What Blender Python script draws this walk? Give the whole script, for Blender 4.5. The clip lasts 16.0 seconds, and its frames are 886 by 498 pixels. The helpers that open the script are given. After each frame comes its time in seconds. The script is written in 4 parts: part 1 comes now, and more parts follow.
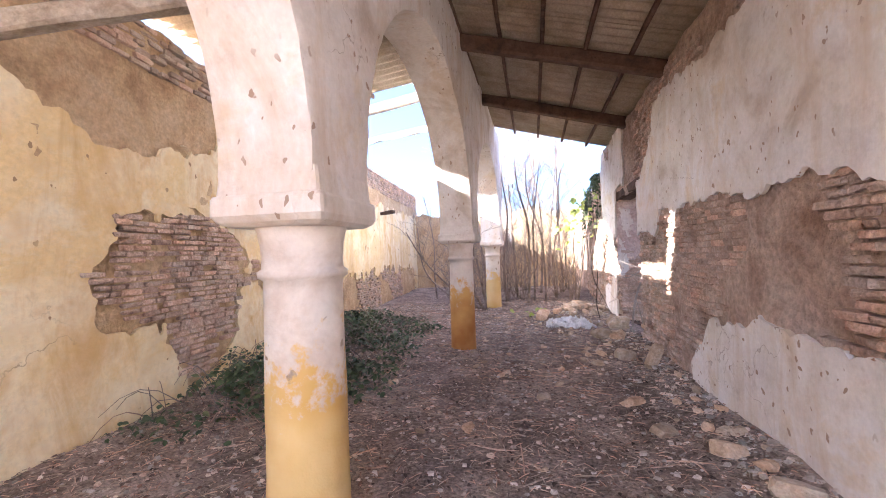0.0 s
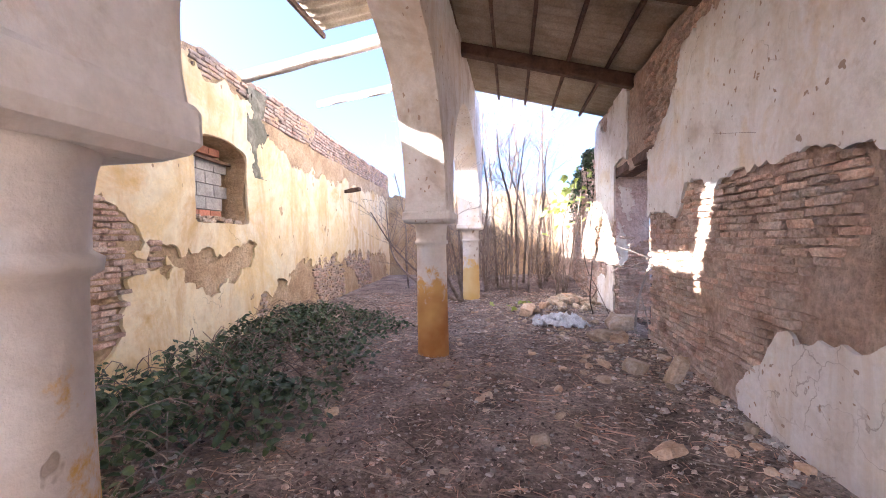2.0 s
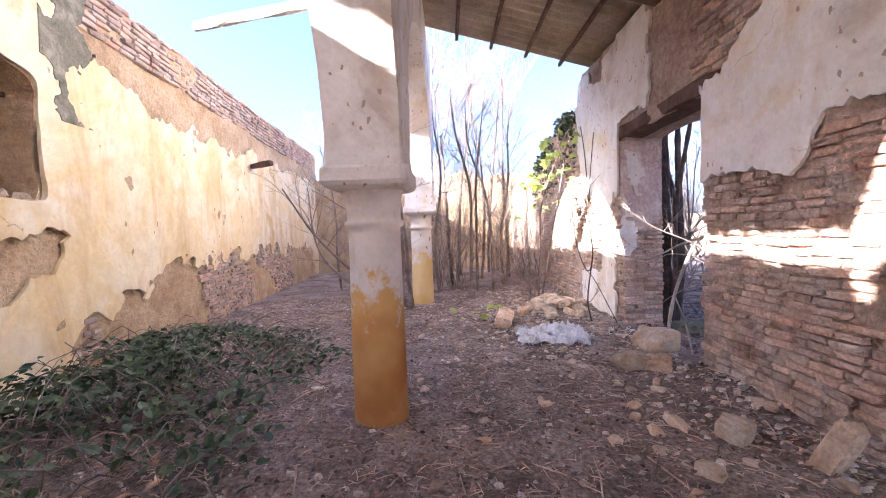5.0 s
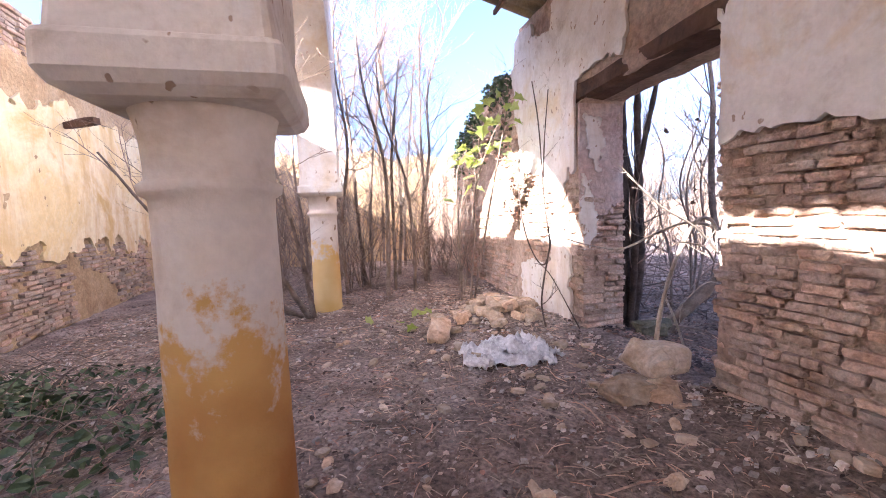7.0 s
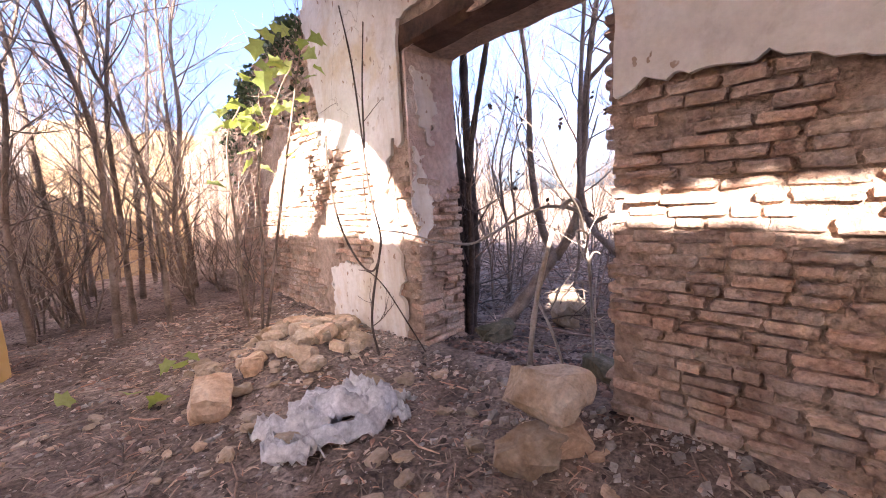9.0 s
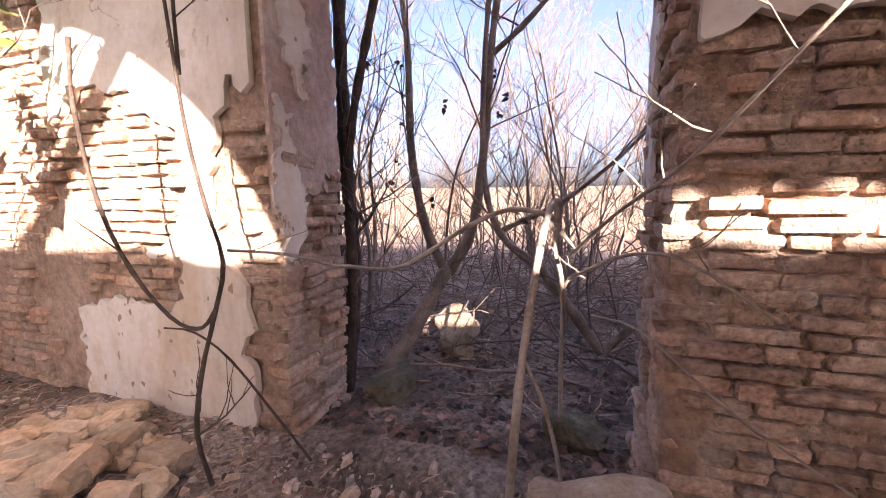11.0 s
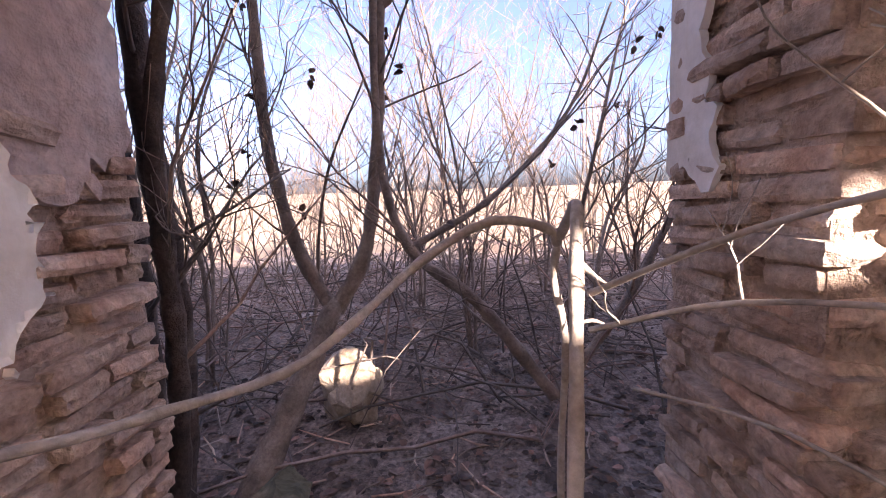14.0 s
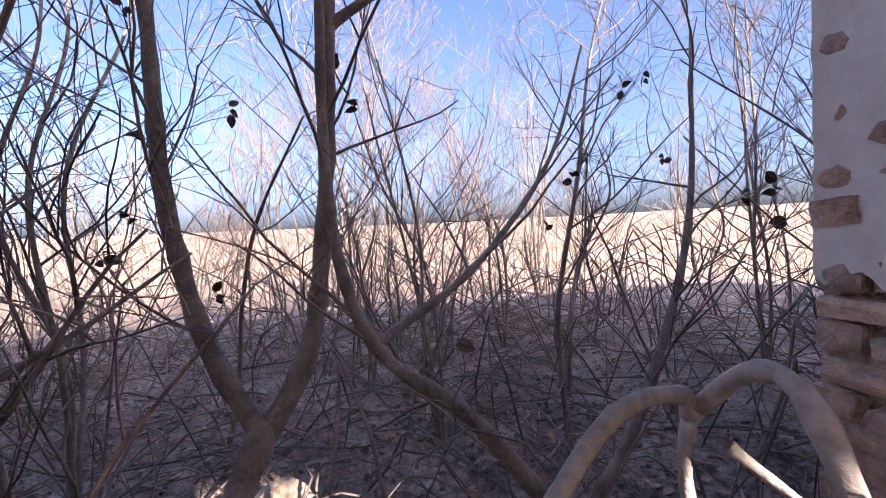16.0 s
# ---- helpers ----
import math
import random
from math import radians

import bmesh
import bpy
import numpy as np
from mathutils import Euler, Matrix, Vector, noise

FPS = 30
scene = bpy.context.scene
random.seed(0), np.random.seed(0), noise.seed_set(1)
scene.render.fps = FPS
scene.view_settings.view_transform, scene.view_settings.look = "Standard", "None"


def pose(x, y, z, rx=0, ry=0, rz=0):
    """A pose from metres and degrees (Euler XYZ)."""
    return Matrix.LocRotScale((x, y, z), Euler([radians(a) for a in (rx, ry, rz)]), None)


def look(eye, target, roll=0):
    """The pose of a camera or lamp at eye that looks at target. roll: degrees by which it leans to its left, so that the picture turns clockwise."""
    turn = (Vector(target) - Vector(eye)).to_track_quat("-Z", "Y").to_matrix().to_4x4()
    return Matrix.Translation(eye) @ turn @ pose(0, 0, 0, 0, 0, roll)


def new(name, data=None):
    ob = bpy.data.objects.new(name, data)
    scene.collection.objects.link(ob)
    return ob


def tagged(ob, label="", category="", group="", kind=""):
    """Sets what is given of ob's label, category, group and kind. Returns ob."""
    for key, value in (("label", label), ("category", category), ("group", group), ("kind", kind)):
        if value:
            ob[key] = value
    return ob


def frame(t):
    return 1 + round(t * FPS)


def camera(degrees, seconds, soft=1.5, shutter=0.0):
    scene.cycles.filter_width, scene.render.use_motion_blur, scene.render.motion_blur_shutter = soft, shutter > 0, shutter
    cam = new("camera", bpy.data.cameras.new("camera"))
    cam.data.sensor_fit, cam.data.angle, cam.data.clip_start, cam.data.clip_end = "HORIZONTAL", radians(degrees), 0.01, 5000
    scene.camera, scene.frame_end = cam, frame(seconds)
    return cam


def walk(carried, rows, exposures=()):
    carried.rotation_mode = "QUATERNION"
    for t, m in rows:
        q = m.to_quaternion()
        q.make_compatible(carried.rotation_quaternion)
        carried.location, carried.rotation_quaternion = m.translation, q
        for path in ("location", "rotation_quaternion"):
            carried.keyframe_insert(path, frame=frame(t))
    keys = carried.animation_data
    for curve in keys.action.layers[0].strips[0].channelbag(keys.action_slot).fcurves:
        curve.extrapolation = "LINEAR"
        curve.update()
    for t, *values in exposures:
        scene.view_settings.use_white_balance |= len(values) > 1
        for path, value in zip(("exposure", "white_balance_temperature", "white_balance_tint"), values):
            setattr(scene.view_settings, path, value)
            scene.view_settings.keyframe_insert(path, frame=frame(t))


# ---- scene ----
cam = camera(96.3, 16.0, soft=1.0)
METRES, EYE, TILT, LEAN, TURN = 9.4, 1.53, 0.0, 0.0, 12.8
LIGHT_ROWS = [(0.0, 3.3, 5750, 13), (4.0, 3.2, 5700, 17), (9.0, 2.85, 6600, 23), (11.5, 2.4, 7200, 28), (13.5, 2.55, 7000, 29), (15.0, 2.35, 6400, 25), (16.0, 2.1, 6150, 22)]
ROWS = [
    (0.0, 0.0, 0.0, 0.0, 0.02, 0.72, 1.86),
    (0.5, 0.0061, 0.034, -0.0009, 0.1, 0.41, 1.37),
    (1.0, 0.0061, 0.0698, -0.0017, -1.45, 0.34, 0.64),
    (1.5, 0.0096, 0.1058, -0.0049, -2.62, -0.42, 0.64),
    (2.0, 0.0166, 0.1412, -0.0042, -3.16, -1.43, 1.04),
    (2.5, 0.014, 0.1801, -0.0091, -4.26, -2.1, 1.33),
    (3.0, 0.0112, 0.2155, -0.0078, -5.53, -2.19, 1.45),
    (3.5, 0.0162, 0.2561, -0.008, -6.6, -1.96, 1.42),
    (4.0, 0.0161, 0.2937, -0.0098, -8.69, -2.19, 1.6),
    (6.5, 0.0312, 0.4875, -0.0209, -20.61, -3.79, 2.09),
    (7.0, 0.0417, 0.5218, -0.0212, -25.84, -4.57, 2.16),
    (7.5, 0.0491, 0.5557, -0.0249, -32.63, -5.42, 2.64),
    (8.0, 0.0586, 0.5874, -0.0231, -40.31, -6.08, 3.75),
    (8.5, 0.0845, 0.6174, -0.0249, -48.14, -6.35, 4.08),
    (9.0, 0.109, 0.6444, -0.0273, -55.5, -6.62, 3.2),
    (11.5, 0.2174, 0.7736, -0.0271, -89.43, -7.24, 0.41),
    (12.0, 0.2406, 0.7828, -0.0257, -95.21, -6.69, 0.45),
    (12.5, 0.2596, 0.7954, -0.0263, -101.49, -7.02, 0.48),
    (13.0, 0.2711, 0.7998, -0.0239, -105.05, -7.67, 0.41),
    (13.5, 0.2803, 0.7947, -0.03, -105.7, -8.07, 0.79),
    (14.0, 0.2891, 0.788, -0.0272, -104.59, -7.37, 1.93),
    (14.5, 0.2943, 0.7919, -0.025, -102.57, -4.98, 4.04),
    (15.0, 0.3154, 0.8013, -0.016, -104.99, -1.15, 5.65),
    (15.5, 0.3373, 0.8005, -0.0095, -112.0, -0.32, 4.73),
    (16.0, 0.3536, 0.7889, -0.0083, -113.99, -2.73, 2.71),
]
walk(cam, [(t, pose(0, 0, EYE, TILT, LEAN, TURN) @ pose(METRES * x, METRES * y, METRES * z, 90 + pitch, roll, yaw)) for t, x, y, z, yaw, pitch, roll in ROWS], LIGHT_ROWS)

# ---- light ----
SUN_WAY = Vector((1.0, 0.6, -0.525)).normalized()
world = bpy.data.worlds.new("sky")
scene.world = world
world.use_nodes = True
wn = world.node_tree.nodes
sky = wn.new("ShaderNodeTexSky")
sky.sky_type = "NISHITA"
sky.sun_disc = False
sky.sun_elevation = math.asin(-SUN_WAY.z)
sky.sun_rotation = math.atan2(-SUN_WAY.x, -SUN_WAY.y)
sky.air_density, sky.dust_density, sky.ozone_density = 0.62, 4.5, 3.0
world.node_tree.links.new(sky.outputs[0], wn["Background"].inputs[0])
wn["Background"].inputs[1].default_value = 0.115
sun = new("sun", bpy.data.lights.new("sun", "SUN"))
sun.data.energy, sun.data.angle, sun.data.color = 5.0, radians(0.5), (1.0, 0.92, 0.8)
sun.matrix_world = look((0, 0, 0), SUN_WAY)
sun.location = (-20, -12, 10)

# ---- materials ----


def mat(name, cols, scale=3.0, rough=0.9, bump=0.3, fine=40.0, stretch=(1, 1, 1), island=0.0, rand=0.0, spots=None, cracks=0.0, dist=0.02, tones=(0.72, 1.15), stain=None):
    """Layered procedural surface: cols blended by two noises, optional chips, random tone for each piece, relief."""
    m = bpy.data.materials.new(name)
    m.use_nodes = True
    n, l = m.node_tree.nodes, m.node_tree.links
    b = n["Principled BSDF"]
    b.inputs["Roughness"].default_value = rough
    geo = n.new("ShaderNodeNewGeometry")
    mp = n.new("ShaderNodeMapping")
    mp.inputs["Scale"].default_value = stretch
    l.new(geo.outputs["Position"], mp.inputs[0])

    def noise_node(s, detail=6.0, r=0.6, d=0.0):
        t = n.new("ShaderNodeTexNoise")
        t.inputs["Scale"].default_value = s
        t.inputs["Detail"].default_value = detail
        t.inputs["Roughness"].default_value = r
        t.inputs["Distortion"].default_value = d
        l.new(mp.outputs[0], t.inputs["Vector"])
        return t.outputs[0]

    big, small = noise_node(scale, 8, 0.65, 0.4), noise_node(fine, 5, 0.65)
    ramp = n.new("ShaderNodeValToRGB")
    l.new(big, ramp.inputs[0])
    e = ramp.color_ramp.elements
    lo, hi = 0.33, 0.67
    e[0].position, e[0].color = lo, (*cols[0], 1)
    e[1].position, e[1].color = hi, (*cols[-1], 1)
    for i, c in enumerate(cols[1:-1], 1):
        k = e.new(lo + (hi - lo) * i / (len(cols) - 1))
        k.color = (*c, 1)
    out = ramp.outputs[0]

    def mix(kind, fac, a, c):
        x = n.new("ShaderNodeMix")
        x.data_type, x.blend_type = "RGBA", kind
        for sock, val in ((x.inputs[0], fac), (x.inputs[6], a), (x.inputs[7], c)):
            if isinstance(val, (int, float)):
                sock.default_value = val
            elif isinstance(val, tuple):
                sock.default_value = (*val, 1)
            else:
                l.new(val, sock)
        return x.outputs[2]

    def rng(v, a, c, x=0.0, y=1.0):
        r = n.new("ShaderNodeMapRange")
        l.new(v, r.inputs[0])
        for i, q in enumerate((a, c, x, y), 1):
            r.inputs[i].default_value = q
        return r.outputs[0]

    tone = rng(small, 0.3, 0.7, *tones)
    out = mix("MULTIPLY", 1.0, out, tone)
    if island or rand:
        src = geo.outputs["Random Per Island"] if island else n.new("ShaderNodeObjectInfo").outputs["Random"]
        k = island or rand
        out = mix("MULTIPLY", 1.0, out, rng(src, 0, 1, 1 - k, 1 + k))
        out = mix("OVERLAY", rng(src, 0.6, 1.0, 0, 0.45 * min(1, k * 2)), out, (0.75, 0.42, 0.3))
    height = small
    if stain:
        sm = n.new("ShaderNodeMapping")
        sm.inputs["Scale"].default_value = (1.6, 1.6, 0.45)
        l.new(geo.outputs["Position"], sm.inputs[0])
        st_ = n.new("ShaderNodeTexNoise")
        st_.inputs["Scale"].default_value = 1.0
        st_.inputs["Detail"].default_value = 9
        st_.inputs["Roughness"].default_value = 0.7
        st_.inputs["Distortion"].default_value = 0.6
        l.new(sm.outputs[0], st_.inputs["Vector"])
        out = mix("MIX", rng(st_.outputs[0], 0.5, 0.66, 0, 0.75), out, stain)
        out = mix("MULTIPLY", rng(noise_node(6.0, 8, 0.75), 0.52, 0.7, 0, 0.35), out, (0.55, 0.45, 0.36))
    if spots:
        v = n.new("ShaderNodeTexVoronoi")
        v.inputs["Scale"].default_value = spots[0]
        v.inputs["Randomness"].default_value = 1.0
        warp = n.new("ShaderNodeMapping")
        warp.inputs["Scale"].default_value = (1, 1, 0.6)
        add = n.new("ShaderNodeVectorMath")
        nz = n.new("ShaderNodeTexNoise")
        nz.inputs["Scale"].default_value = 14
        l.new(geo.outputs["Position"], nz.inputs["Vector"])
        sc = n.new("ShaderNodeVectorMath")
        sc.operation = "SCALE"
        sc.inputs[3].default_value = 0.09
        l.new(nz.outputs[1], sc.inputs[0])
        l.new(geo.outputs["Position"], add.inputs[0])
        l.new(sc.outputs[0], add.inputs[1])
        l.new(add.outputs[0], warp.inputs[0])
        l.new(warp.outputs[0], v.inputs["Vector"])
        chip = rng(v.outputs["Distance"], spots[1] * 0.8, spots[1], 1, 0)
        gate = rng(noise_node(0.9, 2), 0.42, 0.5)
        g = n.new("ShaderNodeMath")
        g.operation = "MULTIPLY"
        l.new(chip, g.inputs[0])
        l.new(gate, g.inputs[1])
        out = mix("MIX", g.outputs[0], out, spots[2])
        h = n.new("ShaderNodeMath")
        h.operation = "SUBTRACT"
        l.new(small, h.inputs[0])
        l.new(g.outputs[0], h.inputs[1])
        height = h.outputs[0]
    if cracks:
        v = n.new("ShaderNodeTexVoronoi")
        v.feature = "DISTANCE_TO_EDGE"
        v.inputs["Scale"].default_value = cracks
        nz = n.new("ShaderNodeTexNoise")
        nz.inputs["Scale"].default_value = 3
        nz.inputs["Detail"].default_value = 5
        l.new(geo.outputs["Position"], nz.inputs["Vector"])
        av = mix("LINEAR_LIGHT", 0.25, geo.outputs["Position"], nz.outputs[1])
        l.new(av, v.inputs["Vector"])
        line = rng(v.outputs["Distance"], 0.001, 0.006, 0.5, 0)
        g = n.new("ShaderNodeMath")
        g.operation = "MULTIPLY"
        l.new(line, g.inputs[0])
        l.new(rng(noise_node(0.7, 2), 0.56, 0.62), g.inputs[1])
        out = mix("MIX", g.outputs[0], out, (0.22, 0.15, 0.1))
    l.new(out, b.inputs["Base Color"])
    bm_ = n.new("ShaderNodeBump")
    bm_.inputs["Strength"].default_value = bump
    bm_.inputs["Distance"].default_value = dist
    l.new(height, bm_.inputs["Height"])
    l.new(bm_.outputs[0], b.inputs["Normal"])
    return m


WHITE_PLASTER = mat("white_plaster", [(0.55, 0.47, 0.4), (0.76, 0.71, 0.66), (0.84, 0.8, 0.77), (0.74, 0.62, 0.47)], 1.1, bump=0.2, fine=28, spots=(11.0, 0.16, (0.4, 0.29, 0.22)), cracks=1.1, tones=(0.92, 1.05), stain=(0.62, 0.5, 0.38))
OCHRE_PLASTER = mat("ochre_plaster", [(0.84, 0.76, 0.6), (0.78, 0.6, 0.32), (0.84, 0.73, 0.52), (0.66, 0.43, 0.17)], 0.75, bump=0.2, fine=24, spots=(5.0, 0.1, (0.36, 0.24, 0.14)), cracks=0.9, tones=(0.88, 1.07), stain=(0.6, 0.38, 0.15))
ADOBE = mat("adobe_rubble", [(0.42, 0.27, 0.19), (0.6, 0.44, 0.34), (0.7, 0.56, 0.46)], 2.5, bump=1.0, fine=20, dist=0.06, tones=(0.6, 1.15))
ADOBE_OCHRE = mat("ochre_adobe", [(0.42, 0.27, 0.15), (0.58, 0.41, 0.24), (0.64, 0.49, 0.32)], 2.2, bump=0.9, fine=22, dist=0.05)
BRICK = mat("fired_brick", [(0.46, 0.29, 0.21), (0.64, 0.47, 0.37), (0.73, 0.6, 0.51)], 5.0, bump=0.9, fine=34, rand=0.22, dist=0.03, tones=(0.6, 1.15))
BRICK_REST = mat("fired_brick_far", [(0.46, 0.29, 0.21), (0.64, 0.47, 0.37), (0.73, 0.6, 0.51)], 5.0, bump=0.9, fine=34, island=0.22, dist=0.03, tones=(0.6, 1.15))
EARTH = mat("littered_earth", [(0.15, 0.104, 0.082), (0.3, 0.222, 0.18), (0.47, 0.37, 0.31)], 1.6, bump=1.0, fine=32, dist=0.03, tones=(0.3, 1.55))
STONE = mat("pale_stone", [(0.42, 0.28, 0.17), (0.6, 0.46, 0.33), (0.7, 0.6, 0.49)], 4.0, bump=0.7, fine=35, rand=0.25)
PEBBLE = mat("rubble_chips", [(0.38, 0.3, 0.25), (0.56, 0.49, 0.43), (0.76, 0.71, 0.66)], 5.0, bump=0.5, fine=50, island=0.45)
TIMBER = mat("weathered_timber", [(0.05, 0.028, 0.019), (0.12, 0.065, 0.042), (0.18, 0.105, 0.07)], 5.0, bump=0.6, fine=30)
# lighter, greyer timber for some rafters of the open aisle
PALE_TIMBER = mat("pale_hewn_timber", [(0.28, 0.22, 0.17), (0.42, 0.36, 0.3), (0.5, 0.45, 0.4)], 5.0, bump=0.6, fine=30)
SHEET = mat("fibre_cement_sheet", [(0.28, 0.215, 0.15), (0.4, 0.325, 0.24), (0.5, 0.42, 0.33)], 1.5, bump=0.3)
BARK = mat("grey_bark", [(0.12, 0.088, 0.07), (0.25, 0.19, 0.15), (0.36, 0.29, 0.24)], 6.0, bump=0.6, fine=60, island=0.2)
TWIG = mat("bare_twig", [(0.12, 0.085, 0.07), (0.23, 0.18, 0.15), (0.35, 0.295, 0.255)], 4.0, bump=0.2, island=0.35)
LEAF = mat("bramble_leaf", [(0.025, 0.055, 0.02), (0.065, 0.11, 0.04), (0.14, 0.17, 0.085)], 5.0, bump=0.2, island=0.4, rough=0.6)
FIELD = mat("dry_field", [(0.27, 0.17, 0.11), (0.36, 0.25, 0.17), (0.42, 0.32, 0.21)], 0.15, bump=0.4, fine=3)

# ---- building tools ----


def mesh_ob(name, verts, faces, material, parent=None, smooth=False, label=""):
    me = bpy.data.meshes.new(name)
    me.from_pydata(verts, [], faces)
    me.materials.append(material)
    if smooth:
        me.polygons.foreach_set("use_smooth", [True] * len(me.polygons))
    me.update()
    ob = new(name, me)
    if parent:
        ob.parent = parent
    if label:
        ob["label"] = label
    return ob


def part(name, bm, material, parent, label="", smooth=False):
    me = bpy.data.meshes.new(name)
    bm.to_mesh(me)
    bm.free()
    me.materials.append(material)
    if smooth:
        me.polygons.foreach_set("use_smooth", [True] * len(me.polygons))
    ob = new(name, me)
    ob.parent = parent
    if label:
        ob["label"] = label
    return ob


def nz(x, y, z=0.0, s=1.0):
    return noise.noise((x * s, y * s, z * s))


def fbm(x, y, z=0.0):
    return noise.fractal((x, y, z), 0.6, 2.1, 5)


def slab(name, frame_m, u0, u1, v0, v1, step, field, depth, front, material, parent=None, back=True, smooth=True):
    """A sheet in the plane of frame_m (u, v, outward w): kept where field(u, v) > 0, with ragged cut edges, thickness and an uneven face."""
    nu, nv = max(1, round((u1 - u0) / step)), max(1, round((v1 - v0) / step))
    us = [u0 + (u1 - u0) * i / nu for i in range(nu + 1)]
    vs = [v0 + (v1 - v0) * j / nv for j in range(nv + 1)]
    f = [[field(u, v) for v in vs] for u in us]
    index, pts, faces = {}, [], []

    def corner(i, j):
        k = (i, j)
        if k not in index:
            index[k] = len(pts)
            pts.append((us[i], vs[j]))
        return index[k]

    def cut(a, b):
        k = (a, b) if a < b else (b, a)
        if k not in index:
            (i, j), (p, q) = k
            s = f[i][j] / (f[i][j] - f[p][q])
            s = min(0.95, max(0.05, s))
            index[k] = len(pts)
            pts.append((us[i] + s * (us[p] - us[i]), vs[j] + s * (vs[q] - vs[j])))
        return index[k]

    for i in range(nu):
        for j in range(nv):
            ring = ((i, j), (i + 1, j), (i + 1, j + 1), (i, j + 1))
            val = [f[a][b] > 0 for a, b in ring]
            if not any(val):
                continue
            poly = []
            for k in range(4):
                a, b = ring[k], ring[(k + 1) % 4]
                if val[k]:
                    poly.append(corner(*a))
                if val[k] != val[(k + 1) % 4]:
                    poly.append(cut(a, b))
            if len(poly) > 2:
                faces.append(poly)
    edges = {}
    for p in faces:
        for a, b in zip(p, p[1:] + p[:1]):
            edges[(a, b)] = edges.get((a, b), 0) + 1
    rim = [(a, b) for a, b in edges if (b, a) not in edges]
    rims = {a for e in rim for a in e}
    n = len(pts)
    verts = [frame_m @ Vector((u, v, front(u, v) - (0.25 * min(0.03, depth) if k in rims else 0))) for k, (u, v) in enumerate(pts)]
    if back:
        verts += [frame_m @ Vector((u, v, -depth)) for u, v in pts]
        faces = faces + [[n + k for k in reversed(p)] for p in faces]
        faces += [[b, a, n + a, n + b] for a, b in rim]
    else:
        low = {}
        for k in rims:
            low[k] = len(verts)
            u, v = pts[k]
            verts.append(frame_m @ Vector((u, v, -depth)))
        faces = faces + [[b, a, low[a], low[b]] for a, b in rim]
    if frame_m.determinant() < 0:
        faces = [list(reversed(p)) for p in faces]
    ob = mesh_ob(name, verts, faces, material, parent)
    if smooth:
        flags = [True] * len(ob.data.polygons)
        ob.data.polygons.foreach_set("use_smooth", flags)
        ob.data.set_sharp_from_angle(angle=radians(38))
    return ob


def plane_frame(origin, along, out):
    a, w = Vector(along).normalized(), Vector(out).normalized()
    up = Vector((0, 0, 1))
    m = Matrix((a, up, w)).transposed().to_4x4()
    m.translation = origin
    return m


def inside(poly, u, v):
    """Signed distance to a closed outline, positive inside."""
    best, ins = 1e9, False
    for (ax, ay), (bx, by) in zip(poly, poly[1:] + poly[:1]):
        dx, dy = bx - ax, by - ay
        s = ((u - ax) * dx + (v - ay) * dy) / (dx * dx + dy * dy + 1e-9)
        s = min(1, max(0, s))
        best = min(best, math.hypot(u - ax - s * dx, v - ay - s * dy))
        if (ay > v) != (by > v) and u < (bx - ax) * (v - ay) / (by - ay) + ax:
            ins = not ins
    return best if ins else -best


def line_at(pts, u):
    """Height of a broken line at u."""
    if u <= pts[0][0]:
        return pts[0][1]
    for (a, b), (c, d) in zip(pts, pts[1:]):
        if u <= c:
            return b + (d - b) * (u - a) / (c - a)
    return pts[-1][1]


def chunk_mesh(name, size, seed, rough=0.25, cuts=2):
    """A worn stone or brick of that size, its origin at the middle."""
    bm = bmesh.new()
    bmesh.ops.create_cube(bm, size=1)
    bmesh.ops.subdivide_edges(bm, edges=bm.edges[:], cuts=cuts, use_grid_fill=True)
    for v in bm.verts:
        p = v.co.copy()
        r = max(abs(p.x), abs(p.y), abs(p.z))
        ball = p.normalized() * 0.5
        p = p.lerp(ball * 1.15, rough)
        d = noise.noise_vector(p * 2.3 + Vector((seed * 7.1, seed * 3.3, seed))) * rough * 0.28
        p += d
        v.co = Vector((p.x * size[0], p.y * size[1], p.z * size[2]))
    me = bpy.data.meshes.new(name)
    bm.to_mesh(me)
    bm.free()
    return me


def tube(verts, faces, pts, radii, sides=6):
    """Adds a tapered tube along pts to the lists."""
    base = len(verts)
    n = len(pts)
    ref = Vector((0.3, 0.2, 1)).normalized()
    for i, p in enumerate(pts):
        d = (pts[min(i + 1, n - 1)] - pts[max(i - 1, 0)]).normalized()
        a = d.cross(ref)
        if a.length < 0.1:
            a = d.cross(Vector((1, 0, 0)))
        a.normalize()
        b = d.cross(a)
        for k in range(sides):
            t = 2 * math.pi * k / sides
            verts.append(p + (a * math.cos(t) + b * math.sin(t)) * radii[i])
    for i in range(n - 1):
        for k in range(sides):
            a, b = base + i * sides + k, base + i * sides + (k + 1) % sides
            faces.append((a, b, b + sides, a + sides))
    faces.append(tuple(base + (n - 1) * sides + k for k in range(sides)))


def wall_front(seed, amp=0.02):
    return lambda u, v: amp * fbm(u * 1.3 + seed, v * 1.3, seed) + amp * 0.35 * nz(u * 7, v * 7, seed)


def box_bm(x0, x1, y0, y1, z0, z1, bevel=0.0):
    bm = bmesh.new()
    bmesh.ops.create_cube(bm, size=1, matrix=Matrix.LocRotScale(((x0 + x1) / 2, (y0 + y1) / 2, (z0 + z1) / 2), None, (x1 - x0, y1 - y0, z1 - z0)))
    if bevel:
        bmesh.ops.bevel(bm, geom=bm.edges[:], offset=bevel, segments=2, affect="EDGES")
    return bm


